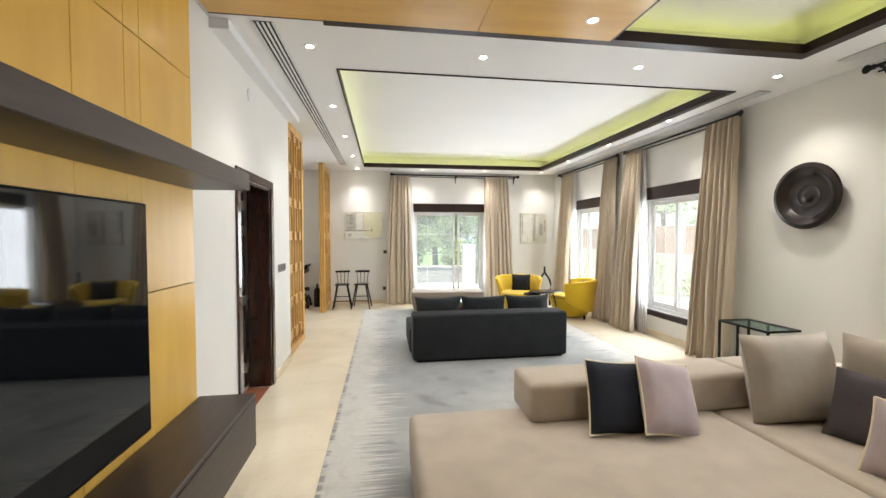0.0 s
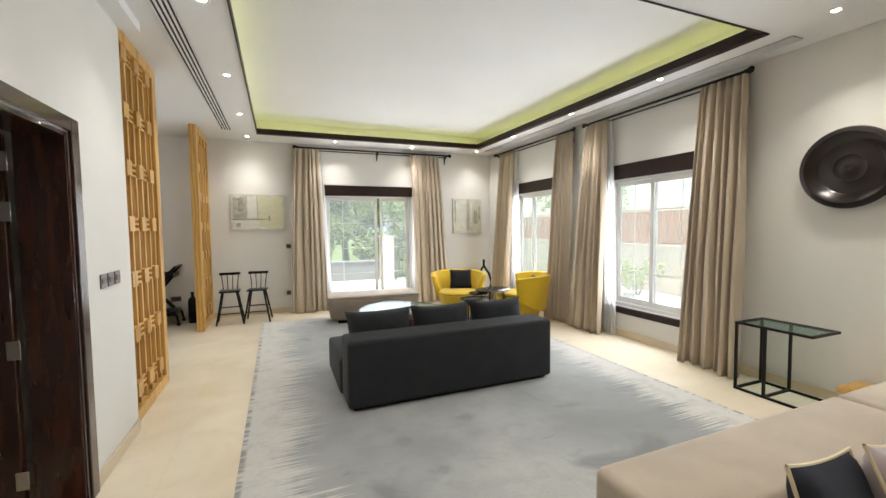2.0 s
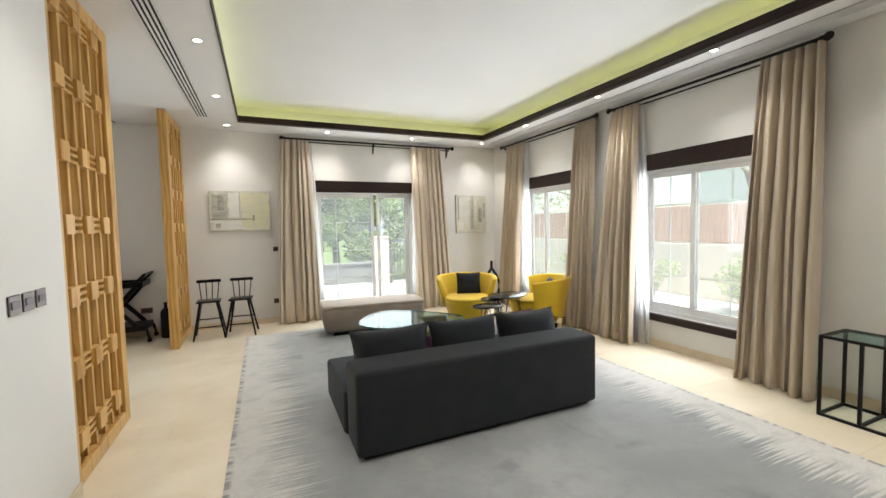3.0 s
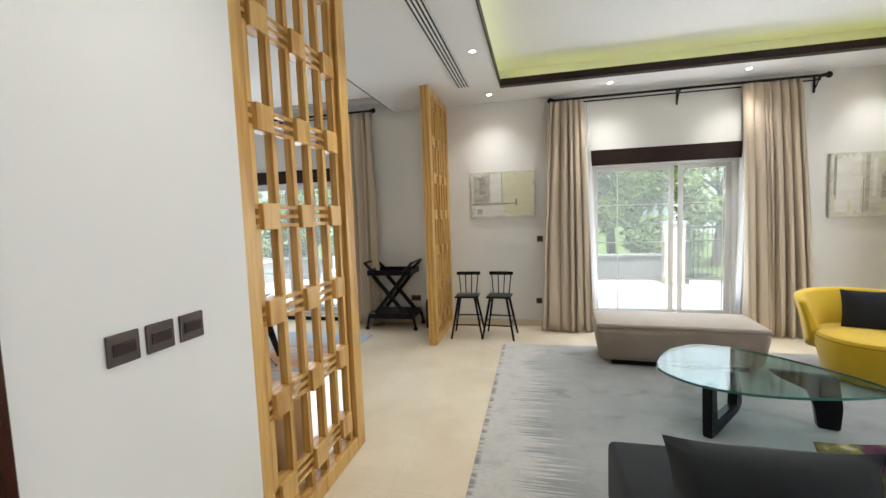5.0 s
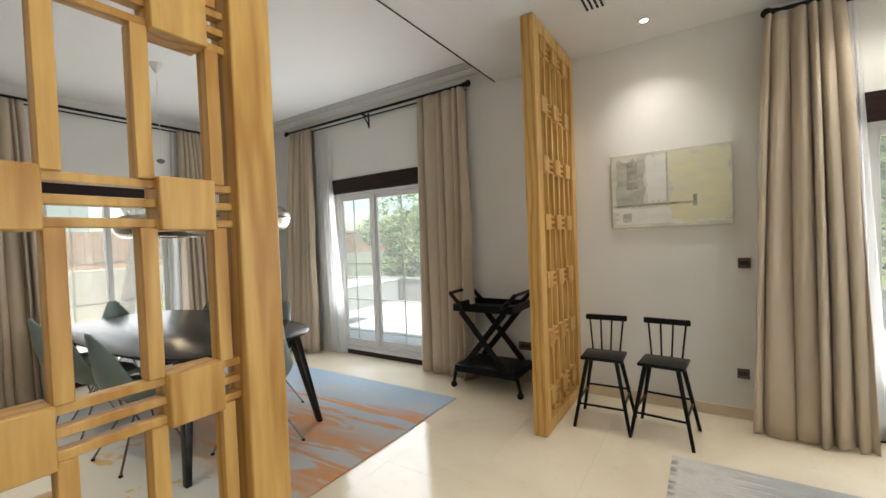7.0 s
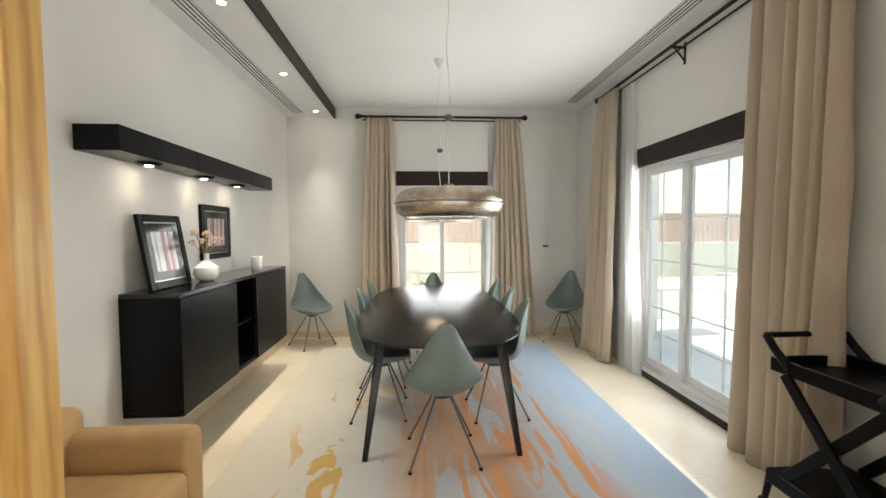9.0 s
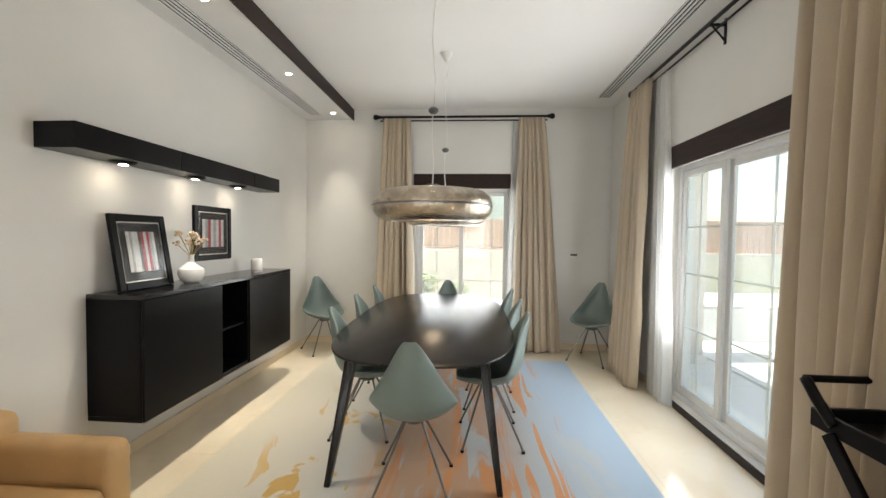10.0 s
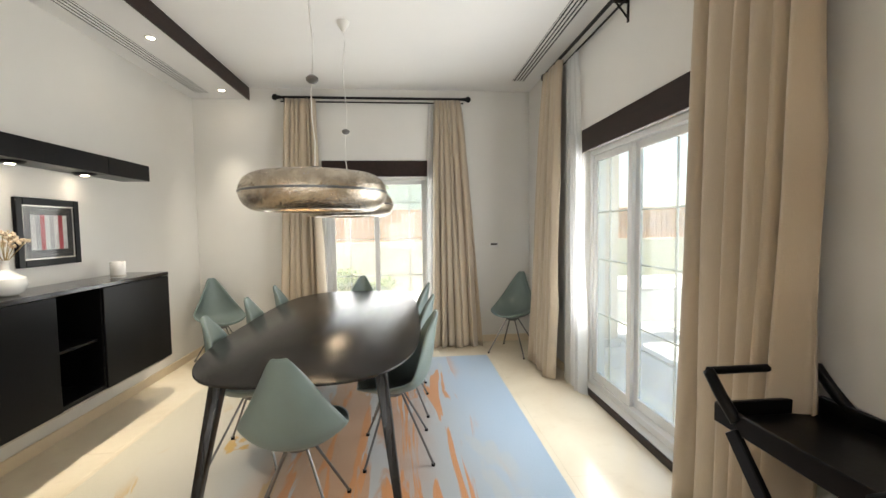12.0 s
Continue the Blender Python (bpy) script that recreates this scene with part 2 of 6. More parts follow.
# the room behind the dark door stays a plain dim lobby
bm = bmesh.new()
box(bm, -2.6, 3.0, 0, -2.5, 5.2, 2.6)
box(bm, -2.5, 3.0, 0, LX0 - TH, 3.1, 2.6)
box(bm, -2.5, 5.1, 0, LX0 - TH, 5.2, 2.6)
box(bm, -2.6, 3.0, 2.6, LX0 - TH, 5.2, 2.7)
setting("wall_lobby", bm, WALL, "plain painted lobby walls behind the door", "wall")

# floor
bm = bmesh.new()
box(bm, DX0 - TH, BACK - TH, -0.12, LX1 + TH, FAR + TH, -0.006)
FLOORBED = mat("grout", (0.55, 0.46, 0.33), 0.7, vary=0.05)
floor = setting("floor", bm, FLOORBED, "polished cream marble tile floor", "floor")

# ceilings: soffit ring with two raised coffers, and the dining room's raised field
C1 = (-0.15, 3.75, 3.97, 9.02)
C2 = (-0.15, -2.2, 3.85, 2.97)


def ring(bm, x0, y0, x1, y1, holes, z0, z1):
    """A slab with rectangular holes that share their x range."""
    y = y0
    for hx0, hy0, hx1, hy1 in sorted(holes, key=lambda h: h[1]):
        if hy0 - y > 0.01:
            box(bm, x0, y, z0, x1, hy0, z1)
        box(bm, x0, hy0, z0, hx0, hy1, z1)
        box(bm, hx1, hy0, z0, x1, hy1, z1)
        y = hy1
    if y1 - y > 0.01:
        box(bm, x0, y, z0, x1, y1, z1)


bm = bmesh.new()
ring(bm, -1.75, DY0, LX1, FAR, [(C1[0], DY0, C1[2], C1[3])], Z1, Z1 + 0.06)
ring(bm, LX0, BACK, LX1, DY0, [C2, (C1[0], C1[1], C1[2], DY0)], Z1, Z1 + 0.06)
box(bm, DX0, DY0, Z1, -1.75, 6.12, Z1 + 0.06)
box(bm, LX0, 2.99, 3.06, -0.80, DY0 - 0.08, Z1)
setting("ceiling_soffit", bm, CEIL, "white plaster ceiling border round raised coffers", "ceiling")
# the lightened paint makes up for light this ceiling doesn't receive
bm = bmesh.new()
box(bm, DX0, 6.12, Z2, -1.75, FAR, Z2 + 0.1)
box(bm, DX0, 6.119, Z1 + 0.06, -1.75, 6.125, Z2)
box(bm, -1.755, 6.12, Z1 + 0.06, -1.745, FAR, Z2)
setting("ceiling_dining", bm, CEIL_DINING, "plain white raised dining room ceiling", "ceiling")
bm = bmesh.new()
for c in (C1, C2):
    g = 0.22
    box(bm, c[0] - g, c[1] - g, 3.40, c[2] + g, c[3] + g, 3.46)
    box(bm, c[0] - g - 0.02, c[1] - g, Z1 + 0.06, c[0] - g, c[3] + g, 3.40)
    box(bm, c[2] + g, c[1] - g, Z1 + 0.06, c[2] + g + 0.02, c[3] + g, 3.40)
    box(bm, c[0] - g, c[1] - g - 0.02, Z1 + 0.06, c[2] + g, c[1] - g, 3.40)
    box(bm, c[0] - g, c[3] + g, Z1 + 0.06, c[2] + g, c[3] + g + 0.02, 3.40)
setting("ceiling_coffer", bm, CEIL, "white raised coffer ceiling with cove light", "ceiling")
bm = bmesh.new()
box(bm, DX0 - TH, BACK - TH, 3.52, LX1 + TH, FAR + TH, 3.6)
setting("ceiling_slab", bm, CEIL, "roof slab over the rooms", "ceiling")

# dark wooden coffer trims and cove strips
def coffer_trim(c, name):
    root = structure_root(name, "dark stained wooden coffer edge trim", "ceiling trim")
    w = 0.10
    for x0, y0, x1, y1 in ((c[0], c[3] - w, c[2], c[3]), (c[2] - w, c[1], c[2], c[3] - w), (c[0], c[1], c[0] + 0.012, c[3] - w), (c[0] + 0.012, c[1], c[2] - w, c[1] + 0.012)):
        one_box("trim_board", DARKWOOD, root, x0, y0, Z1 - 0.012, x1, y1, Z1 + 0.07, 0.003)
    return root


coffer_trim(C1, "trim_coffer_1")
coffer_trim(C2, "trim_coffer_2")


def cove(c, name, sides):
    root = thing(name, "yellow-green LED strip hidden in the ceiling cove", "cove light")
    s = 0.10
    spans = {"n": (c[0], c[3] + s - 0.02, c[2], c[3] + s), "e": (c[2] + s - 0.02, c[1], c[2] + s, c[3]), "w": (c[0] - s, c[1], c[0] - s + 0.02, c[3]), "s": (c[0], c[1] - s, c[2], c[1] - s + 0.02)}
    for k in sides:
        x0, y0, x1, y1 = spans[k]
        one_box("light_strip", COVE_GLOW, root, x0, y0, Z1 + 0.082, x1, y1, Z1 + 0.094, 0)
    return root


cove(C1, "cove_light", "new")
cove(C2, "cove_light", "ne")

# ---- ceiling fittings, skirting, TV wall ----
STEEL_RING = mat("lamp_ring", (0.70, 0.69, 0.66), 0.3, 0.4, vary=0.05)


def downlight(x, y, z=Z1, watts=14.0, cone=112, blend=1.0, colour=(1.0, 0.955, 0.875)):
    s = thing("downlight", "small recessed ceiling downlight, lit", "downlight", Matrix.Translation((x, y, z)), "recessed ceiling downlights")
    bm = bmesh.new()
    lathe(bm, [(0.028, -0.004), (0.034, -0.007), (0.044, -0.006), (0.047, -0.001), (0.028, -0.001)], 24)
    part("ring", bm, STEEL_RING, s)
    bm = bmesh.new()
    lathe(bm, [(0, -0.003), (0.027, -0.003), (0.027, -0.001), (0, -0.001)], 20)
    part("lens", bm, LAMP_GLOW, s, "lit lens")
    spot((x, y, z - 0.012), watts, cone, blend, colour)
    return s


DOWN = 21.0
for x, y in ((-0.31, 3.34), (1.12, 3.34), (2.57, 3.34), (4.02, 3.34), (-0.31, 4.85), (-0.31, 6.31), (-0.31, 7.83), (-0.31, 9.27), (1.15, 9.27), (2.62, 9.27), (4.05, 9.27), (4.02, 4.84), (4.02, 6.28), (4.02, 7.80), (4.02, 1.80), (4.02, 0.2)):
    if x > 4 and y < 4:
        downlight(x, y, watts=DOWN * 1.5, colour=(1.0, 0.92, 0.79))
    else:
        downlight(x, y, watts=DOWN)
for x, k in ((-5.62, 1.7), (-4.33, 3.7), (-3.04, 3.7)):
    downlight(x, 5.95, watts=DOWN * k, cone=56, blend=1.0, colour=(1.0, 0.91, 0.77))

SLOT_DARK = mat("slot_shadow", (0.02, 0.02, 0.02), 0.8)


def slot_grille(x0, y0, x1, y1, z, label="white linear air slot diffuser in the ceiling"):
    s = thing("air_grille", label, "air vent", Matrix.Translation((x0, y0, z)), "linear air slots")
    w, d = x1 - x0, y1 - y0
    one_box("backing", SLOT_DARK, s, 0, 0, -0.004, w, d, -0.001, 0)
    n = 4
    for i in range(n + 1):
        if d > w:
            c = w * i / n
            one_box("slat", CEIL, s, max(c - 0.008, 0), 0, -0.012, min(c + 0.008, w), d, -0.0045, 0.001)
        else:
            c = d * i / n
            one_box("slat", CEIL, s, 0, max(c - 0.008, 0), -0.012, w, min(c + 0.008, d), -0.0045, 0.001)
    return s


slot_grille(-0.645, 2.99, -0.505, 8.86, Z1)
slot_grille(4.20, 3.70, 4.34, 9.2, Z1)
slot_grille(4.20, -2.0, 4.34, 2.96, Z1)
slot_grille(-5.70, 5.62, -2.2, 5.76, Z1)
slot_grille(-5.55, 9.33, -1.9, 9.47, Z2)

root = structure_root("trim_dining_beam", "dark stained board along the dining ceiling step", "ceiling trim")
one_box("trim_board", DARKWOOD, root, DX0 + 0.002, 6.122, Z1 - 0.015, -1.752, 6.142, Z2 - 0.002, 0.003)
root = structure_root("trim_dining_edge", "thin dark shadow line at the ceiling step", "ceiling trim")
one_box("trim_board", DARKWOOD, root, -1.762, 6.145, Z1 - 0.006, -1.752, FAR - 0.002, Z1 + 0.03, 0.001)

MARBLE_SK = mat("cream_marble_skirting", (0.66, 0.55, 0.39), 0.3, vary=0.06, scale=2)


def skirting(name, pieces):
    root = structure_root(name, "cream marble skirting along the wall foot", "baseboard")
    for x0, y0, x1, y1 in pieces:
        one_box("skirting_board", MARBLE_SK, root, x0, y0, 0.0, x1, y1, 0.09, 0.004)


t = 0.014
skirting("baseboard_north", [(-1.0, FAR - t, W_FAR[0], FAR), (W_FAR[1], FAR - t, LX1, FAR), (DX0, FAR - t, W_DSIDE[0], FAR), (W_DSIDE[1], FAR - t, -1.0, FAR)])
skirting("baseboard_east", [(LX1 - t, BACK, LX1, FAR - t)])
skirting("baseboard_west", [(DX0, DY0, DX0 + t, W_DBACK[0]), (DX0, W_DBACK[1], DX0 + t, FAR - t)])
skirting("baseboard_dining", [(DX0 + t, DY0, -1.1, DY0 + t)])
skirting("baseboard_living", [(LX0, 2.63, LX0 + t, 3.42), (LX0, 4.535, LX0 + t, 5.34)])


def tv_wall():
    root = structure_root("wall_panelling", "golden veneer panelled wall behind the television", "wall panelling")
    ys = [-2.43 + 0.44 * i for i in range(11)] + [2.09, 2.62]
    ys = sorted({round(y, 3) for y in ys if y < 2.0} | {1.65, 2.09, 2.62})
    wide = ys[:-3:2] + ys[-3:]
    for z0, z1, cuts in ((0.0, 1.318, ys), (1.322, 2.56, wide), (2.565, Z1 - 0.03, wide)):
        for y0, y1 in zip(cuts, cuts[1:]):
            one_box("veneer_panel", VENEER, root, LX0 + 0.002, y0 + 0.001, z0 + 0.001, LX0 + 0.034, y1 - 0.001, z1, 0.002)
    x = LX0 + 0.036
    s = thing("television", "large flat black television on the panelled wall", "television", Matrix.Translation((x, 0.10, 0.66)))
    w, h = 1.95, 1.10
    one_box("case", BLACK, s, 0, 0, 0, 0.035, w, h, 0.006, seg=2)
    scr = mat("tv_screen", (0.004, 0.005, 0.006), 0.04, vary=0.1, spec=0.7)
    one_box("screen", scr, s, 0.0352, 0.012, 0.018, 0.037, w - 0.012, h - 0.012, 0, "glossy black screen")
    s = thing("media_shelf", "long dark wenge box shelf above the television", "wall shelf", Matrix.Translation((x, -1.5, 1.89)))
    one_box("bottom_board", WALNUT, s, 0, 0, 0, 0.312, 4.12, 0.016, 0.002)
    one_box("top_board", WALNUT, s, 0, 0, 0.084, 0.312, 4.12, 0.10, 0.002)
    one_box("front_board", WALNUT, s, 0.312, 0, 0, 0.33, 4.12, 0.10, 0.003)
    one_box("end_panel", WALNUT, s, 0, 4.104, 0.016, 0.312, 4.12, 0.084, 0)
    one_box("end_panel", WALNUT, s, 0, 0, 0.016, 0.312, 0.016, 0.084, 0)
    s = thing("media_console", "long floating dark wenge media console", "media console", Matrix.Translation((x, -1.5, 0.24)))
    one_box("body", WALNUT, s, 0, 0, 0, 0.32, 4.14, 0.325, 0.004)
    one_box("top", WALNUT, s, 0, -0.002, 0.326, 0.34, 4.144, 0.352, 0.004)
    for i in range(4):
        one_box("drawer_front", WALNUT, s, 0.3205, 0.01 + i * 1.035, 0.01, 0.338, 1.035 + i * 1.035, 0.318, 0.003)
    s = structure_root("ceiling_wood", "golden veneer ceiling panels over the seating", "ceiling panel")
    for x0, x1 in ((LX0 + 0.04, 0.96), (0.964, 2.01)):
        for y0, y1 in ((-2.2, 0.3), (0.304, 2.87)):
            one_box("veneer_panel", WOODCEIL, s, x0, y0, Z1 - 0.026, x1, y1, Z1 - 0.006, 0.002)
    root = structure_root("trim_wood_edge", "dark stained edge of the veneer ceiling panel", "ceiling trim")
    one_box("trim_board", DARKWOOD, root, LX0 + 0.04, 2.873, Z1 - 0.024, 2.02, 2.89, Z1 - 0.003, 0.002)
    one_box("trim_board", DARKWOOD, root, 2.012, -2.2, Z1 - 0.024, 2.03, 2.872, Z1 - 0.003, 0.002)


tv_wall()
downlight(1.72, 2.60, Z1 - 0.026, DOWN)
downlight(1.72, 1.0, Z1 - 0.026, DOWN)
downlight(0.1, 1.8, Z1 - 0.026, DOWN)

PLATE_BRN = mat("bronze_switch_plate", (0.12, 0.095, 0.085), 0.3, 0.7, vary=0.12)
ROCKER_BRN = mat("brown_rocker", (0.030, 0.018, 0.015), 0.28, 0.2, vary=0.15)


def plate(name, label, m, w=0.098, h=0.092, rocker=True):
    s = thing(name, label, "switch" if "switch" in name else "socket", m, "brown wall plates")
    bm = bmesh.new()
    box(bm, -w / 2, -0.009, -h / 2, w / 2, -0.001, h / 2, 0.004, 2)
    part("plate", bm, PLATE_BRN, s, soft=False)
    bm = bmesh.new()
    box(bm, -w * 0.36, -0.0135, -h * 0.20, w * 0.36, -0.0095, h * 0.20, 0.002, 1)
    part("rocker" if rocker else "insert", bm, ROCKER_BRN, s, soft=False)
    return s


for i in range(3):
    plate("light_switch", "glossy brown square light switch on the wall", pose(LX0, 4.805 + 0.120 * i, 1.232, 0, 0, 90))
plate("wall_socket", "brown square wall socket beside the curtain", pose(0.30, FAR, 1.23), 0.08, 0.08)
plate("wall_socket", "brown square wall socket beside the curtain", pose(0.28, FAR, 0.36), 0.08, 0.08, False)
plate("wall_socket", "brown wide wall socket behind the trolley", pose(-1.52, FAR, 0.38), 0.15, 0.085, False)
plate("wall_socket", "brown wall socket in the dining corner", pose(DX0, 9.45, 0.36, 0, 0, 90), 0.10, 0.085, False)


def thermostat():
    s = thing("thermostat", "slim white thermostat with a dark display", "thermostat", pose(DX0, 9.17, 1.285, 0, 0, 90))
    bm = bmesh.new()
    box(bm, -0.055, -0.018, -0.03, 0.055, -0.001, 0.03, 0.005, 2)
    part("case", bm, ALU, s)
    bm = bmesh.new()
    box(bm, -0.045, -0.020, -0.002, 0.045, -0.0185, 0.022, 0, 1)
    part("display", bm, SLOT_DARK, s)
    return s


thermostat()


def wall_sensor():
    s = thing("wall_sensor", "round white detector on the wall above the door", "detector", pose(LX0, 3.83, 2.88, 0, 90, 0))
    bm = bmesh.new()
    lathe(bm, [(0, 0.001), (0.055, 0.001), (0.055, 0.012), (0.04, 0.022), (0, 0.024)], 28)
    part("case", bm, CEIL, s)
    bm = bmesh.new()
    lathe(bm, [(0.0, 0.0245), (0.015, 0.0245), (0.012, 0.028), (0, 0.029)], 16)
    part("lens", bm, ALU, s)
    return s


wall_sensor()

# ---- windows, doors, curtains ----
def mapped(axis, face, out):
    """Turns (along, depth into the wall, height) into the world for a wall."""
    if axis == "x":
        return lambda u, d, z: (u, face + out * d, z)
    return lambda u, d, z: (face + out * d, u, z)


def mbox(bm, f, u0, d0, z0, u1, d1, z1, bevel=0.0):
    a, b = f(u0, d0, z0), f(u1, d1, z1)
    box(bm, min(a[0], b[0]), min(a[1], b[1]), z0, max(a[0], b[0]), max(a[1], b[1]), z1, bevel, 1)


SHEER = bpy.data.materials.new("white_sheer")
SHEER.use_nodes = True
_t = SHEER.node_tree
_tr, _tl, _df = _t.nodes.new("ShaderNodeBsdfTransparent"), _t.nodes.new("ShaderNodeBsdfTranslucent"), _t.nodes.new("ShaderNodeBsdfDiffuse")
_tl.inputs[0].default_value = _df.inputs[0].default_value = (0.85, 0.85, 0.84, 1)
_m1, _m2 = _t.nodes.new("ShaderNodeMixShader"), _t.nodes.new("ShaderNodeMixShader")
_m1.inputs[0].default_value, _m2.inputs[0].default_value = 0.66, 0.74
_t.links.new(_df.outputs[0], _m1.inputs[1]), _t.links.new(_tl.outputs[0], _m1.inputs[2])
_t.links.new(_tr.outputs[0], _m2.inputs[1]), _t.links.new(_m1.outputs[0], _m2.inputs[2])
_t.links.new(_m2.outputs[0], _t.nodes["Material Output"].inputs[0])

CURTAIN = mat("beige_linen", (0.49, 0.405, 0.30), 0.85, vary=0.10, scale=3, stretch=(1, 1, 0.15), bump=0.25, bump_scale=350, sheen=0.2)


def window(name, axis, face, out, hole, label, sill, meet, bars_u, bars_z, second=None, bar_w=0.012):
    """A sliding window: the inner sash ends at meet, the outer one begins at second; bars_u: upright bars of each sash."""
    root = structure_root(name, label, "window")
    f = mapped(axis, face, out)
    u0, u1, z0, z1 = hole
    bm = bmesh.new()
    w = 0.05
    for a in ((u0, z0, u0 + w, z1), (u1 - w, z0, u1, z1), (u0 + w, z1 - w, u1 - w, z1), (u0 + w, z0, u1 - w, z0 + w)):
        mbox(bm, f, a[0], 0.07, a[1], a[2], 0.17, a[3], 0.004)
    part("window_frame", bm, ALU, root)
    for k, (a, b) in enumerate(((u0 + w, meet + 0.03), ((meet if second is None else second) - 0.03, u1 - w))):
        d = 0.085 + 0.04 * k
        bm = bmesh.new()
        for q in ((a, z0 + w, a + 0.055, z1 - w), (b - 0.055, z0 + w, b, z1 - w), (a + 0.055, z1 - w - 0.055, b - 0.055, z1 - w), (a + 0.055, z0 + w, b - 0.055, z0 + w + 0.075)):
            mbox(bm, f, q[0], d, q[1], q[2], d + 0.032, q[3], 0.003)
        sash = part("sliding_sash", bm, ALU, root)
        bm = bmesh.new()
        mbox(bm, f, a + 0.05, d + 0.012, z0 + w + 0.07, b - 0.05, d + 0.018, z1 - w - 0.05)
        pane = part("pane", bm, PANE, sash, "clear glass", soft=False)
        pane.visible_shadow = False
        bm = bmesh.new()
        for z in bars_z:
            mbox(bm, f, a + 0.05, d + 0.019, z - 0.006, b - 0.05, d + 0.025, z + 0.006)
        for u in bars_u[k]:
            mbox(bm, f, u - bar_w / 2, d + 0.0255, z0 + w + 0.07, u + bar_w / 2, d + 0.031, z1 - w - 0.05)
        part("glazing_bar", bm, ALU, sash)
    bm = bmesh.new()
    mbox(bm, f, u0 - 0.02, -0.028, z1 - 0.02, u1 + 0.02, -0.002, z1 + 0.18, 0.004)
    part("lintel_board", bm, DARKWOOD, root, "dark stained wooden lintel board")
    if sill:
        bm = bmesh.new()
        mbox(bm, f, u0 - 0.03, -0.05, z0 - 0.075, u1 + 0.03, -0.002, z0 + 0.012, 0.005)
        part("window_sill", bm, DARKWOOD, root, "dark stained wooden sill board")
        bm = bmesh.new()
        mbox(bm, f, u0, 0.0, z0 - 0.004, u1, 0.07, z0 + 0.006)
        part("inner_ledge", bm, ALU, root)
    else:
        bm = bmesh.new()
        mbox(bm, f, u0, -0.02, 0.001, u1, -0.002, z0, 0.004)
        part("threshold", bm, DARKWOOD, root, "dark wooden threshold board")
    return root


window("window_1", "x", FAR, 1, W_FAR, "white aluminium sliding terrace door with glazing bars", False, 1.975, ([1.322], [2.60]), [0.65, 1.15, 1.65], 2.10)
window("window_2", "y", LX1, 1, W_NEAR, "white aluminium sliding window with a dark sill", True, 5.44, ([5.03], [5.77]), [0.89, 1.30, 1.75])
window("window_3", "y", LX1, 1, W_MID, "white aluminium sliding window between curtains", True, 8.1, ([7.6], [8.35]), [0.89, 1.30, 1.75])
window("window_4", "y", LX1, 1, W_REAR, "white aluminium sliding window", True, 0.95, ([0.43], [1.47]), [0.89, 1.30, 1.75])
window("window_5", "x", FAR, 1, W_DSIDE, "white aluminium sliding patio door of the dining room", False, -3.66, ([-4.0], [-3.2]), [0.73, 1.22, 1.64], -3.62, 0.022)
window("window_6", "y", DX0, -1, W_DBACK, "white aluminium sliding door behind the dining table", False, 7.645, ([7.3], [8.07]), [0.44, 0.90, 1.38, 1.86])


def curtain(axis, face, out, u_top, w_top, u_bot, w_bot, bow, z_top, label, material=CURTAIN, name="curtain", folds=6, seed=0, depth=0.055, stand=0.10):
    """Hanging cloth in pleats: gathered at the rod, falling wider and freer to the floor."""
    rnd = random.Random(seed)
    f = mapped(axis, face, out)
    n, rows, z_bot = folds * 14, 26, 0.012
    cut = [0.0]
    for _ in range(folds):
        cut.append(cut[-1] + rnd.uniform(0.4, 1.7))
    cut = [q / cut[-1] for q in cut]
    ph = [rnd.uniform(-0.5, 0.5) for _ in range(folds + 2)]
    amp = [rnd.uniform(0.45, 1.35) for _ in range(folds + 2)]
    bm = bmesh.new()
    grid = []
    for r in range(rows + 1):
        k = r / rows
        z = z_top + (z_bot - z_top) * k
        e = k ** 0.8
        width, mid = w_top + (w_bot - w_top) * e, u_top + (u_bot - u_top) * e
        line = []
        for i in range(n + 1):
            s = i / n
            j = max(q for q in range(folds) if cut[q] <= s + 1e-9)
            c = j + (s - cut[j]) / (cut[j + 1] - cut[j])
            c = min(c, folds - 1e-6)
            a = (amp[j] * (1 - (c - j)) + amp[j + 1] * (c - j)) * depth * (0.55 + 0.6 * e)
            p = (ph[j] * (1 - (c - j)) + ph[j + 1] * (c - j)) * e
            lean = p + 0.9 * e * noise.noise((c * 0.6 + seed, k * 1.2, 3.1))
            w1 = 2.1 * abs(math.sin(math.pi * c + lean)) ** 0.62 - 1.15 + 0.30 * e * math.sin(5.3 * c + 2.2 * k + seed) + 0.35 * noise.noise((s * 5 + seed, k * 2.5, seed * 1.3))
            d = -(stand + bow * e + a * w1)
            u = mid + (s - 0.5) * width + 0.018 * e * math.cos(2 * math.pi * c + p)
            zz = z + (0.012 * math.sin(3 * c) if r == rows else 0)
            line.append(bm.verts.new(f(u, d, max(zz, 0.006))))
        grid.append(line)
    for a, b in zip(grid, grid[1:]):
        for i in range(n):
            bm.faces.new((a[i], a[i + 1], b[i + 1], b[i]))
    for q in bm.faces:
        q.smooth = True
    ob = new(name, mesh_of(name, bm, material))
    if material is CURTAIN:
        md = ob.modifiers.new("cloth", "SOLIDIFY")
        md.thickness = 0.006
    return tagged(ob, label, "curtain", "beige floor-length curtains" if material is CURTAIN else "white sheer curtains")


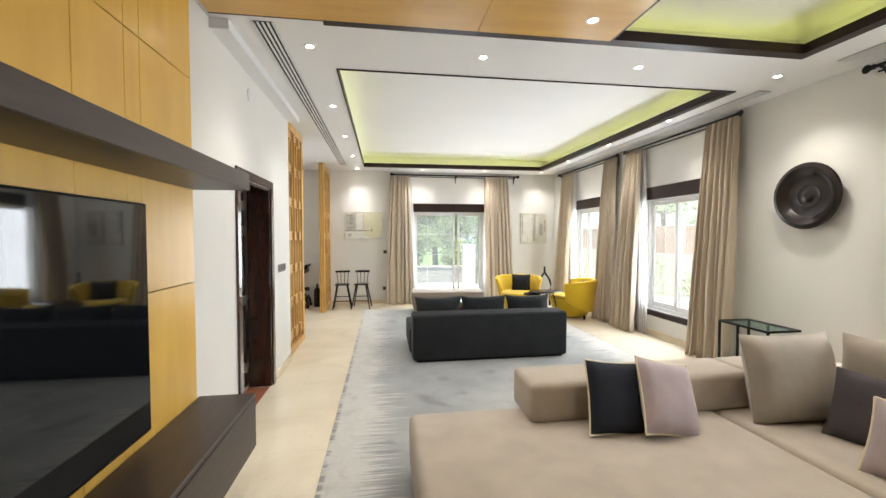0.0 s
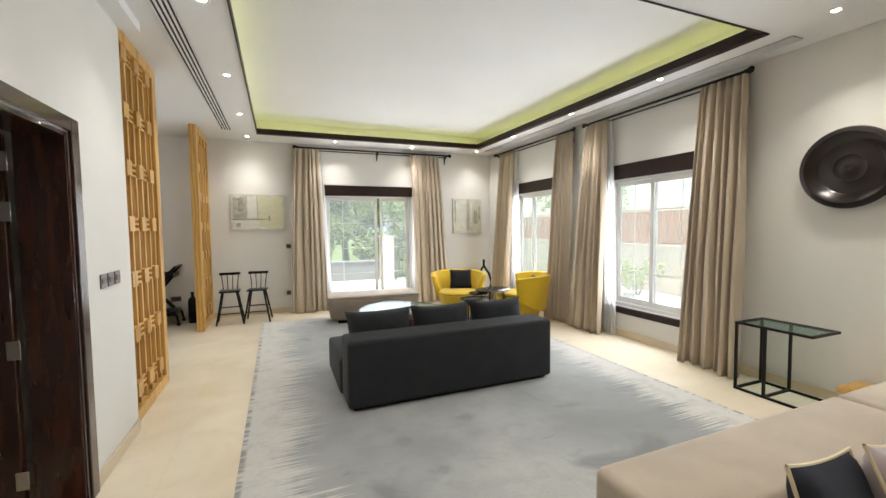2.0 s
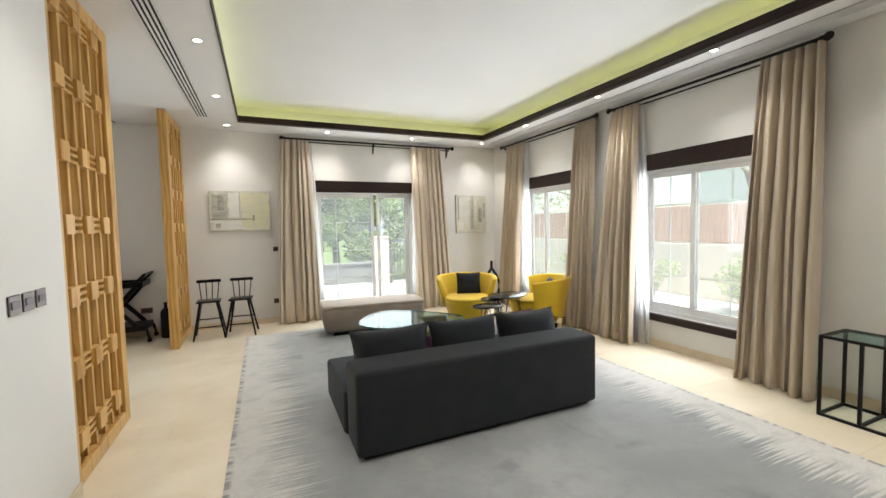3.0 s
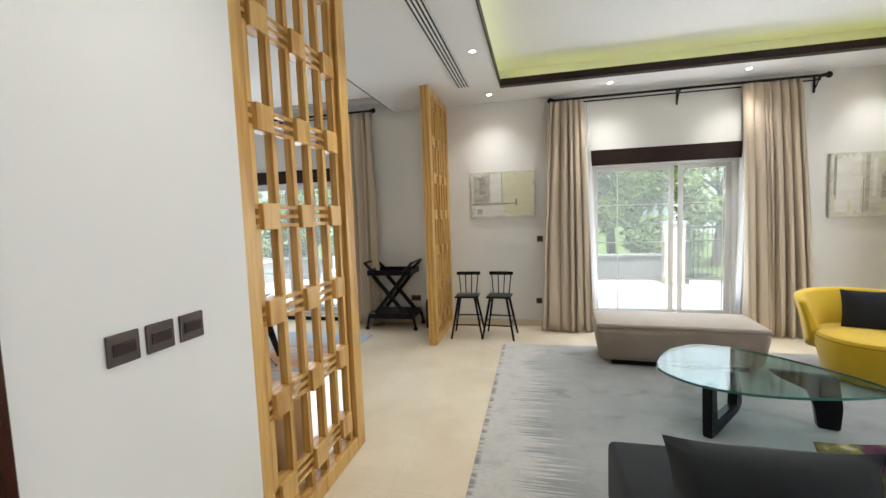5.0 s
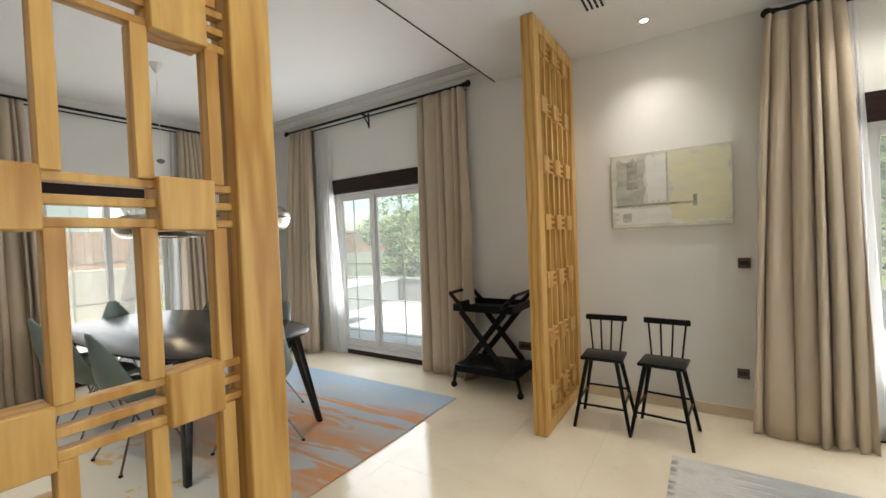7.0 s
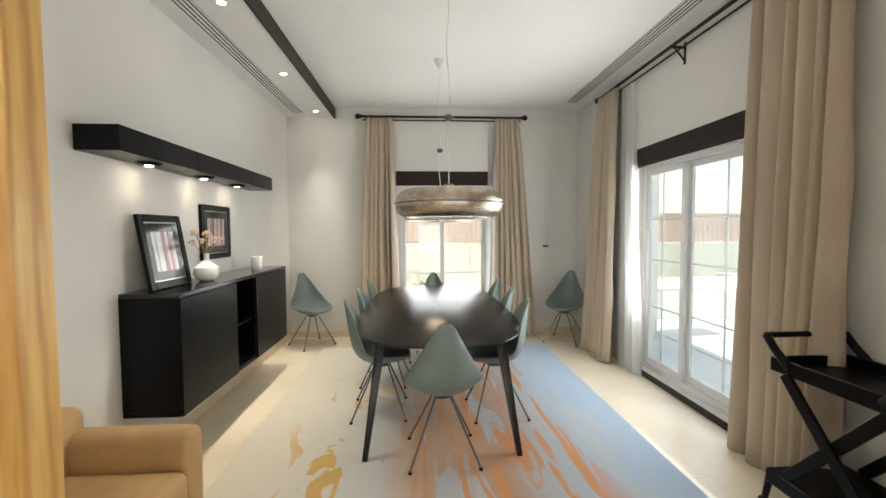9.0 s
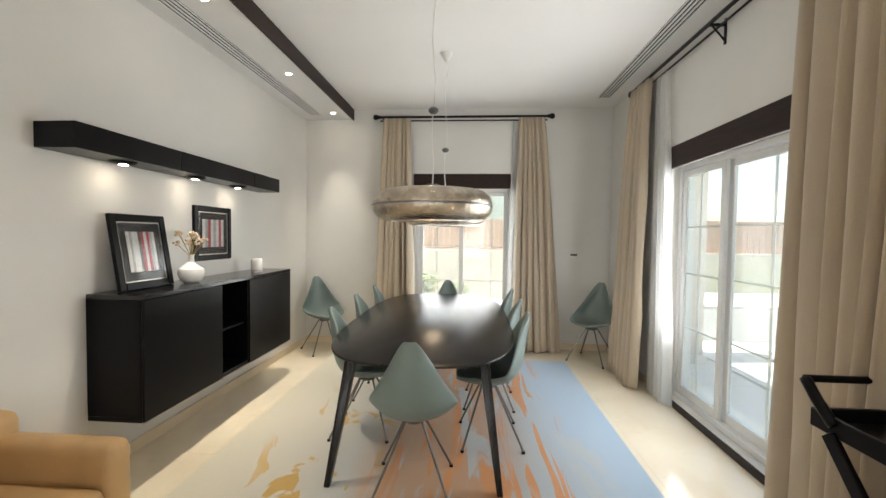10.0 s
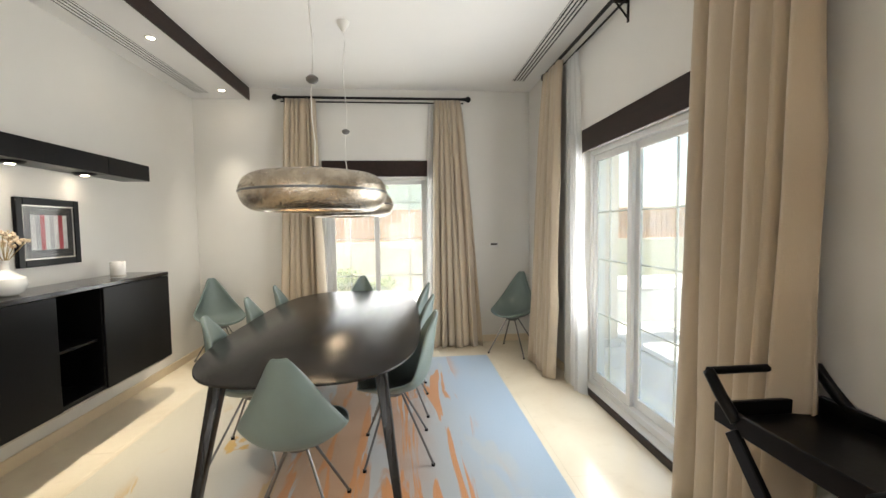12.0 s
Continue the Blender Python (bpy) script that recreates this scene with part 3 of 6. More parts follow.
def rod(axis, face, out, u0, u1, z, brackets):
    root = thing("curtain_rod", "black iron curtain rod with ring finials", "curtain rod", group="black iron curtain rods")
    f = mapped(axis, face, out)
    for d, zz, r in ((-0.10, z, 0.016), (-0.045, z - 0.035, 0.009)):
        bm = bmesh.new()
        tube(bm, f(u0 + 0.06, d, zz), f(u1 - 0.06, d, zz), r)
        part("rod_bar", bm, IRON, root)
    for u, s in ((u0, 1), (u1, -1)):
        bm = bmesh.new()
        tube(bm, f(u + s * 0.03, -0.10, z), f(u + s * 0.07, -0.10, z), 0.022)
        lathe(bm, [(0.0, -0.012), (0.03, -0.01), (0.038, 0), (0.03, 0.01), (0.0, 0.012)], 14, Matrix.Translation(f(u + s * 0.01, -0.10, z)) @ (Matrix.Rotation(radians(90), 4, "X") if axis == "x" else Matrix.Rotation(radians(90), 4, "Y")))
        part("finial", bm, IRON, root)
    for u in brackets:
        bm = bmesh.new()
        mbox(bm, f, u - 0.012, -0.008, z - 0.17, u + 0.012, -0.001, z + 0.02)
        mbox(bm, f, u - 0.010, -0.12, z - 0.035, u + 0.010, -0.008, z - 0.018)
        tube(bm, f(u, -0.10, z - 0.03), f(u, -0.008, z - 0.14), 0.007, seg=8)
        part("bracket", bm, IRON, root)
    return root


rod("x", FAR, 1, 0.45, 3.56, 3.05, (0.55, 2.0, 3.46))
rod("y", LX1, 1, 4.17, 6.52, 3.05, (4.30, 6.4))
rod("y", LX1, 1, 6.72, 9.22, 3.05, (6.85, 9.1))
rod("y", LX1, 1, -0.75, 2.93, 3.05, (-0.6, 2.8))
rod("x", FAR, 1, -5.12, -2.02, 3.15, (-5.0, -3.55, -2.14))
rod("y", DX0, -1, 6.46, 8.84, 3.13, (6.58, 8.72))
CL = "beige linen floor-length curtain drawn to the side of the window"
curtain("x", FAR, 1, 0.66, 0.42, 0.63, 0.64, 0.15, 3.03, CL, seed=1)
curtain("x", FAR, 1, 2.99, 0.60, 3.05, 0.72, 0.15, 3.03, CL, seed=2, folds=8)
curtain("y", LX1, 1, 4.44, 0.47, 4.45, 0.65, 0.14, 3.03, CL, seed=3, folds=7)
curtain("y", LX1, 1, 6.25, 0.44, 6.31, 0.70, 0.14, 3.03, CL, seed=4)
curtain("y", LX1, 1, 6.95, 0.38, 6.97, 0.56, 0.14, 3.03, CL, seed=5)
curtain("y", LX1, 1, 8.72, 0.52, 8.86, 0.66, 0.12, 3.03, CL, seed=6)
curtain("x", FAR, 1, -4.79, 0.42, -4.82, 0.64, 0.10, 3.13, CL, seed=7, folds=7)
curtain("x", FAR, 1, -2.40, 0.62, -2.38, 0.68, 0.06, 3.13, CL, seed=8, folds=6, depth=0.07)
curtain("y", DX0, -1, 6.76, 0.36, 6.74, 0.56, 0.10, 3.11, CL, seed=9)
curtain("y", DX0, -1, 8.57, 0.33, 8.64, 0.63, 0.10, 3.11, CL, seed=10)
curtain("y", LX1, 1, 2.30, 0.5, 2.30, 0.6, 0.12, 3.03, CL, seed=11)
curtain("y", LX1, 1, -0.45, 0.5, -0.45, 0.6, 0.12, 3.03, CL, seed=12)
SL = "white sheer curtain hanging beside the window glass"
curtain("x", FAR, 1, 0.90, 0.06, 0.98, 0.14, 0.0, 3.0, SL, SHEER, "sheer_curtain", 3, 21, 0.02, 0.05)
curtain("x", FAR, 1, 2.77, 0.05, 2.71, 0.13, 0.0, 3.0, SL, SHEER, "sheer_curtain", 3, 22, 0.02, 0.05)
curtain("y", LX1, 1, 6.04, 0.14, 5.96, 0.22, 0.0, 3.0, SL, SHEER, "sheer_curtain", 4, 23, 0.02, 0.08)
curtain("y", LX1, 1, 8.46, 0.20, 8.42, 0.26, 0.0, 3.0, SL, SHEER, "sheer_curtain", 4, 24, 0.02, 0.08)
curtain("x", FAR, 1, -4.44, 0.24, -4.31, 0.46, 0.02, 3.1, SL, SHEER, "sheer_curtain", 5, 25, 0.025, 0.05)
curtain("y", DX0, -1, 8.38, 0.10, 8.30, 0.12, 0.0, 3.08, SL, SHEER, "sheer_curtain", 3, 26, 0.02, 0.05)


# the dark door, standing open into the lobby
def doorway():
    root = structure_root("door_1", "dark mahogany door standing open in its frame", "door")
    x = LX0
    for y0, y1, z0, z1 in ((3.43, 3.51, 0.0, 2.18), (4.44, 4.53, 0.0, 2.18), (3.51, 4.44, 2.10, 2.18)):
        one_box("architrave", DOORWOOD, root, x + 0.002, y0, z0 + 0.001, x + 0.022, y1, z1, 0.004)
    for y0, y1, z0, z1 in ((3.511, 3.54, 0.002, 2.099), (4.41, 4.439, 0.002, 2.099), (3.54, 4.41, 2.07, 2.099)):
        one_box("jamb", DOORWOOD, root, x - TH, y0, z0, x + 0.001, y1, z1, 0.003)
    bm = bmesh.new()
    m = Matrix.Translation((x - TH - 0.03, 4.40, 0.01)) @ Matrix.Rotation(radians(176), 4, "Z")
    box(bm, 0, -0.02, 0, 0.82, 0.02, 2.05, 0.004, 1, m)
    leaf = part("door_leaf", bm, DOORWOOD, root)
    for z in (0.16, 0.87, 1.60, 1.86):
        bm = bmesh.new()
        box(bm, -0.028, 0.0205, z, 0.03, 0.027, z + 0.10, 0.002, 1, m)
        part("hinge", bm, mat_brass, leaf, "steel hinge")
    one_box("threshold", mat("terracotta", (0.30, 0.10, 0.05), 0.5, vary=0.2), root, x - TH, 3.55, 0.0005, x - 0.01, 4.38, 0.006, 0.001, "reddish threshold slab")
    return root


mat_brass = mat("satin_steel", (0.55, 0.52, 0.46), 0.3, 1.0, vary=0.1)
doorway()


# ---- oak lattice screens ----
def lattice(y0, y1, label):
    root = thing("lattice_screen", label, "wooden screen", Matrix.Translation((-1.01, y0, 0)), "oak lattice screens")
    L, top, d, pw = y1 - y0, Z1 - 0.003, 0.05, 0.115
    for a, b in ((0, pw), (L - pw, L)):
        one_box("post", OAK, root, -d, a, 0.002, d, b, top, 0.004)
    one_box("rail", OAK, root, -d, pw, 0.002, d, L - pw, 0.10, 0.004)
    one_box("rail", OAK, root, -d, pw, top - 0.10, d, L - pw, top, 0.004)
    inner0, inner1 = pw, L - pw
    step = (inner1 - inner0) / 2.767
    cols = [inner0 + step * (0.40 + i) for i in range(3)]
    rows = [0.245 + 0.455 * i for i in range(7)]
    bw = 0.017
    ends = [0.10] + rows + [top - 0.10]
    for c in cols:
        for s in (-1, 1):
            y = c + s * step * 0.25
            for za, zb in zip(ends, ends[1:]):
                g0 = za + (0.055 if za in rows else 0)
                g1 = zb - (0.055 if zb in rows else 0)
                if g1 - g0 > 0.05:
                    one_box("upright_bar", OAK, root, -0.022, y - bw, g0, 0.022, y + bw, g1, 0.002)
    for z in rows:
        for dz in (-0.045, 0, 0.045):
            one_box("cross_bar", OAK, root, -0.016, inner0, z + dz - 0.010, 0.016, inner1, z + dz + 0.010, 0.002)
        for c in cols:
            one_box("block", OAK, root, -0.042, c - 0.062, z - 0.062, 0.042, c + 0.062, z + 0.062, 0.003)
    return root


lattice(5.35, 6.46, "honey oak lattice screen with square blocks beside the wall")
lattice(8.62, 9.645, "honey oak lattice screen with square blocks by the far wall")

# ---- soft shapes ----
def cushion_bm(w, h, d, pinch=0.10, n=14, seed=0, wrinkle=0.006):
    """A stuffed cushion standing in the x-z plane, its middle at the origin: fat in the middle, thin and pulled in at the seams."""
    bm = bmesh.new()
    rows = []
    off = seed * 3.17
    for side in (1, -1):
        grid = []
        for i in range(n + 1):
            line = []
            for j in range(n + 1):
                u, v = 2 * i / n - 1, 2 * j / n - 1
                e = (1 - abs(u) ** 3.2) * (1 - abs(v) ** 3.2)
                x = u * w / 2 * (1 - pinch * (1 - v * v) * abs(u) ** 4 * 0.6)
                z = v * h / 2 * (1 - pinch * (1 - u * u) * abs(v) ** 4 * 0.6)
                y = side * d / 2 * max(e, 0) ** 0.55
                y += side * wrinkle * noise.noise((u * 2.2 + off, v * 2.2, side)) * (1 if e > 0.02 else 0)
                line.append((x, y, z))
            grid.append(line)
        rows.append(grid)
    made = {}
    for g, grid in enumerate(rows):
        for i in range(n + 1):
            for j in range(n + 1):
                edge = i in (0, n) or j in (0, n)
                if edge and g == 1:
                    made[g, i, j] = made[0, i, j]
                else:
                    made[g, i, j] = bm.verts.new(grid[i][j])
        for i in range(n):
            for j in range(n):
                q = (made[g, i, j], made[g, i + 1, j], made[g, i + 1, j + 1], made[g, i, j + 1])
                bm.faces.new(q if g == 0 else q[::-1])
    bmesh.ops.recalc_face_normals(bm, faces=bm.faces[:])
    return bm


def seam_bm(w, h, r=0.006, pinch=0.10, n=14):
    """The piping round a cushion's edge."""
    pts = []
    for k in range(4 * n):
        s, i = divmod(k, n)
        a = 2 * i / n - 1
        u, v = ((a, -1), (1, a), (-a, 1), (-1, -a))[s]
        pts.append(Vector((u * w / 2 * (1 - pinch * (1 - v * v) * abs(u) ** 4 * 0.6), 0, v * h / 2 * (1 - pinch * (1 - u * u) * abs(v) ** 4 * 0.6))))
    bm = bmesh.new()
    for a, b in zip(pts, pts[1:] + pts[:1]):
        tube(bm, a, b, r, seg=6, caps=False)
    return bm


def cushion(label, m, w, h, d, material, piping=None, seed=0, name="cushion"):
    root = thing(name, label, "cushion", m)
    part("cover", cushion_bm(w, h, d, seed=seed), material, root)
    if piping:
        part("piping", seam_bm(w, h), piping, root, "pale piping round the seam")
    return root


def pad(bm, x0, y0, z0, x1, y1, z1, r=0.04, seg=4):
    """An upholstered block with rounded edges."""
    vs = box(bm, x0, y0, z0, x1, y1, z1, min(r, 0.49 * min(x1 - x0, y1 - y0, z1 - z0)), seg)
    return vs


def pad_part(name, material, parent, x0, y0, z0, x1, y1, z1, r=0.04, label=""):
    bm = bmesh.new()
    pad(bm, x0, y0, z0, x1, y1, z1, r)
    return part(name, bm, material, parent, label)


TAUPE = mat("taupe_weave", (0.385, 0.325, 0.255), 0.9, vary=0.10, scale=5, bump=0.3, bump_scale=450, sheen=0.25)
TAUPE_CU = mat("taupe_cushion_weave", (0.325, 0.28, 0.225), 0.9, vary=0.12, scale=5, bump=0.3, bump_scale=450, sheen=0.25)
TAUPE_DK = mat("taupe_wool", (0.27, 0.215, 0.165), 0.9, vary=0.10, scale=5, bump=0.3, bump_scale=450, sheen=0.2)
CHARCOAL = mat("charcoal_weave", (0.020, 0.0225, 0.025), 0.9, vary=0.18, scale=5, bump=0.3, bump_scale=450, sheen=0.06, spec=0.3)
NAVY = mat("navy_linen", (0.008, 0.010, 0.018), 0.9, vary=0.2, scale=6, bump=0.25, bump_scale=400)
MAUVE = mat("mauve_velvet", (0.36, 0.29, 0.29), 0.8, vary=0.12, scale=6, bump=0.2, bump_scale=400, sheen=0.3)
PIPING = mat("pale_piping", (0.66, 0.58, 0.40), 0.7)
YELLOW = mat("mustard_felt", (0.66, 0.44, 0.010), 0.85, vary=0.08, scale=4, bump=0.2, bump_scale=400, sheen=0.2)
MUSTARD_DK = mat("mustard_seam", (0.36, 0.22, 0.006), 0.85)
PRINT = mat("dark_floral_print", (0.24, 0.21, 0.10), 0.85, base2=(0.018, 0.008, 0.012), scale=9, bump=0.1, bump_scale=300)
_t = PRINT.node_tree
_k = [q for q in _t.nodes if q.type == "VALTORGB"][0].color_ramp
_k.interpolation = "EASE"
_k.elements[0].position, _k.elements[1].position = 0.36, 0.66
_k.elements[0].color, _k.elements[1].color = (0.055, 0.010, 0.035, 1), (0.46, 0.42, 0.27, 1)
for _p, _q in ((0.45, (0.10, 0.02, 0.05, 1)), (0.50, (0.10, 0.11, 0.035, 1)), (0.57, (0.20, 0.20, 0.07, 1))):
    _k.elements.new(_p).color = _q
TINTED = glass("table_glass", (0.70, 0.85, 0.82), mirror=0.01, grazing=0.34)
GLASS_EDGE = mat("green_glass_edge", (0.05, 0.16, 0.13), 0.1, vary=0.1)


# ---- living room: sofas ----
def charcoal_sofa():
    s = thing("sofa", "charcoal fabric sofa with a low back on the grey rug", "sofa", Matrix.Translation((0.62, 4.90, 0.012)))
    one_box("plinth", BLACK, s, 0.05, 0.05, 0.0, 1.98, 1.10, 0.035)
    pad_part("backrest", CHARCOAL, s, 0.0, 0.0, 0.03, 2.03, 0.35, 0.60, 0.035)
    pad_part("seat", CHARCOAL, s, -0.02, 0.355, 0.03, 2.03, 1.20, 0.36, 0.035)
    for i in range(3):
        x0 = 0.385 + i * 0.64
        c = part("back_cushion", cushion_bm(0.65, 0.42, 0.27, seed=i + 2, pinch=0.16, wrinkle=0.014), CHARCOAL, s)
        c.matrix_basis = Matrix.Translation((x0, 0.49, 0.55)) @ Matrix.Rotation(radians(-10), 4, "X") @ Matrix.Rotation(radians((-2, 1, 2)[i]), 4, "Z")
    return s


charcoal_sofa()
cushion("dark floral print cushion on the charcoal sofa", pose(1.52, 5.68, 0.50, -24, 0, 8), 0.42, 0.31, 0.13, PRINT, seed=4)
cushion("dark floral print cushion on the charcoal sofa", pose(2.36, 5.66, 0.52, -18, 0, -6), 0.42, 0.38, 0.13, PRINT, seed=5)


def sectional():
    s = thing("sectional_sofa", "taupe woven sectional sofa with a deep chaise", "sofa", Matrix.Translation((0, 0, 0.012)))
    for a in ((0.43, 0.75, 2.52, 2.64), (2.535, -1.2, 3.66, 2.64)):
        one_box("plinth", BLACK, s, a[0] + 0.06, a[1] + 0.06, 0.0, a[2] - 0.06, a[3] - 0.06, 0.05)
        pad_part("seat", TAUPE, s, a[0], a[1], 0.045, a[2], a[3], 0.385, 0.045)
    pad_part("backrest", TAUPE, s, 1.20, 2.36, 0.37, 2.82, 2.75, 0.635, 0.04)
    pad_part("backrest", TAUPE, s, 2.825, 2.36, 0.37, 3.68, 2.75, 0.635, 0.04)
    pad_part("backrest", TAUPE, s, 3.38, -1.2, 0.37, 3.68, 2.355, 0.635, 0.04)
    return s


sectional()
CT = "large taupe woven back cushion leaning on the sectional sofa"
cushion(CT, pose(2.93, 2.20, 0.66, -14, 0, -4), 0.64, 0.58, 0.24, TAUPE_CU, seed=6)
cushion(CT, pose(3.30, 1.82, 0.67, -12, 0, -72), 0.66, 0.60, 0.24, TAUPE_CU, seed=7)
cushion(CT, pose(3.30, 1.02, 0.67, -12, 0, -88), 0.66, 0.60, 0.24, TAUPE_CU, seed=8)
cushion("navy cushion with pale piping leaning on the sofa back", pose(1.70, 2.22, 0.595, -20, 7, 4), 0.42, 0.44, 0.13, NAVY, PIPING, 1)
cushion("mauve velvet cushion with pale piping leaning on a navy one", pose(2.00, 2.16, 0.60, -26, 13, 8), 0.42, 0.45, 0.14, MAUVE, PIPING, 2)
cushion("dark grey cushion lying among sofa cushions", pose(3.06, 1.80, 0.58, -20, 4, -66), 0.44, 0.42, 0.13, mat("dark_grey_linen", (0.06, 0.05, 0.055), 0.9, vary=0.15), None, 3)
cushion("mauve velvet cushion lying among sofa cushions", pose(2.86, 1.46, 0.55, -28, 4, -64), 0.44, 0.40, 0.13, MAUVE, PIPING, 9)


def daybed():
    s = thing("daybed", "taupe upholstered daybed with tapering sides by the terrace door", "daybed", pose(1.60, 8.42, 0.012, 0, 0, -4))
    bm = bmesh.new()
    vs = box(bm, -0.76, -0.32, 0.05, 0.76, 0.32, 0.41, 0.07, 4)
    for v in bm.verts:
        k = (v.co.z - 0.05) / 0.36
        f = 0.94 + 0.06 * min(1, k * 1.5)
        v.co.x *= f
        v.co.y *= f
    part("body", bm, TAUPE_DK, s)
    bm = bmesh.new()
    box(bm, -0.75, -0.31, 0.395, 0.75, 0.31, 0.435, 0.018, 3)
    part("top_pad", bm, TAUPE, s)
    one_box("plinth", BLACK, s, -0.60, -0.24, 0.0, 0.60, 0.24, 0.052)
    return s


daybed()


# ---- yellow tub armchairs ----
def tub_chair(m):
    s = thing("armchair", "mustard yellow felt tub armchair with flaring back", "armchair", m, "yellow tub armchairs")
    # the back: a thick shell round the seat, highest behind, sloping to the open front (+y)
    bm = bmesh.new()
    n, rows, r0 = 40, 8, 0.40
    outer, inner = [], []
    for i in range(n + 1):
        a = radians(-90 + (i / n - 0.5) * 222)
        q = abs(i / n - 0.5) * 2
        top, low = 0.75 - 0.06 * q ** 3, 0.13 + 0.20 * q ** 2
        lo, li = [], []
        for j in range(rows + 1):
            k = j / rows
            z = low + (top - low) * k
            flare = 0.84 + 0.05 * q ** 2 + 0.22 * k ** 1.3
            ro = r0 * flare + 0.03
            ri = ro - 0.105 + 0.04 * k
            lo.append(bm.verts.new((ro * 1.08 * math.cos(a), ro * math.sin(a), z)))
            li.append(bm.verts.new((ri * 1.08 * math.cos(a), ri * math.sin(a), z)))
        outer.append(lo)
        inner.append(li)
    for i in range(n):
        for j in range(rows):
            bm.faces.new((outer[i][j], outer[i + 1][j], outer[i + 1][j + 1], outer[i][j + 1]))
            bm.faces.new((inner[i + 1][j], inner[i][j], inner[i][j + 1], inner[i + 1][j + 1]))
        bm.faces.new((outer[i][rows], outer[i + 1][rows], inner[i + 1][rows], inner[i][rows]))
        bm.faces.new((outer[i + 1][0], outer[i][0], inner[i][0], inner[i + 1][0]))
    for i in (0, n):
        for j in range(rows):
            q = (outer[i][j], outer[i][j + 1], inner[i][j + 1], inner[i][j])
            bm.faces.new(q if i == 0 else q[::-1])
    bmesh.ops.recalc_face_normals(bm, faces=bm.faces[:])
    back = part("back_shell", bm, YELLOW, s)
    md = back.modifiers.new("round", "BEVEL")
    md.width, md.segments, md.limit_method, md.angle_limit = 0.025, 3, "ANGLE", radians(50)
    bm = bmesh.new()
    lathe(bm, [(0.0, 0.035), (0.25, 0.035), (0.28, 0.06), (0.345, 0.33), (0.352, 0.385), (0.335, 0.42), (0.29, 0.432), (0.0, 0.437)], 40, Matrix.Translation((0, 0.08, 0)) @ Matrix.Diagonal((1.04, 1.16, 1, 1)))
    part("seat", bm, YELLOW, s)
    bm = bmesh.new()
    lathe(bm, [(0.352, 0.386), (0.358, 0.392), (0.354, 0.398), (0.346, 0.396)], 40, Matrix.Translation((0, 0.08, 0)) @ Matrix.Diagonal((1.04, 1.16, 1, 1)))
    part("seam", bm, MUSTARD_DK, s, "darker stitched seam round the seat")
    for x, y in ((-0.22, 0.22), (0.22, 0.22), (-0.22, -0.2), (0.22, -0.2)):
        bm = bmesh.new()
        tube(bm, (x, y, 0.0), (x, y, 0.07), 0.018, 0.022)
        part("foot", bm, BLACK, s)
    return s


a = tub_chair(pose(3.10, 8.17, 0.006, 0, 0, 158))
copy_thing(a, pose(4.00, 7.42, 0.006, 0, 0, 58))
cushion("navy square cushion standing in a yellow armchair", pose(3.19, 8.27, 0.60, -14, 0, -20), 0.40, 0.36, 0.12, NAVY, None, 3)
cushion("navy square cushion standing in a yellow armchair", pose(4.11, 7.35, 0.575, -14, 0, -122), 0.32, 0.30, 0.12, NAVY, None, 5)


# ---- glass coffee table, nest of dark tables, C-table ----
def blob_outline(points, n=72):
    """A closed smooth curve through a few corner points (Catmull-Rom)."""
    out, k = [], len(points)
    for i in range(n):
        s = i / n * k
        j = int(s)
        t = s - j
        p0, p1, p2, p3 = (Vector(points[(j + d) % k]) for d in (-1, 0, 1, 2))
        out.append(0.5 * ((2 * p1) + (p2 - p0) * t + (2 * p0 - 5 * p1 + 4 * p2 - p3) * t * t + (3 * p1 - p0 - 3 * p2 + p3) * t ** 3))
    return out


def slab_bm(outline, z0, z1, rim=0.004):
    bm = bmesh.new()
    c = sum(outline, Vector((0, 0))) / len(outline)
    rings = []
    for z, k in ((z0, rim), (z0 + rim, 0), (z1 - rim, 0), (z1, rim)):
        rings.append([bm.verts.new((*(p - (p - c).normalized() * k), z)) for p in outline])
    n = len(outline)
    for a, b in zip(rings, rings[1:]):
        for i in range(n):
            bm.faces.new((a[i], a[(i + 1) % n], b[(i + 1) % n], b[i]))
    bm.faces.new(rings[0][::-1])
    bm.faces.new(rings[-1])
    return bm


def fin_bm(profile, thick):
    """A flat sawn shape in the x-z plane with rounded edges."""
    bm = bmesh.new()
    for y, s in ((-thick / 2, 1),):
        face = bm.faces.new([bm.verts.new((x, y, z)) for x, z in profile])
    ex = bmesh.ops.extrude_face_region(bm, geom=[face])
    bmesh.ops.translate(bm, vec=(0, thick, 0), verts=[v for v in ex["geom"] if isinstance(v, bmesh.types.BMVert)])
    bmesh.ops.recalc_face_normals(bm, faces=bm.faces[:])
    bmesh.ops.bevel(bm, geom=bm.edges[:], offset=0.008, segments=2, affect="EDGES")
    return bm


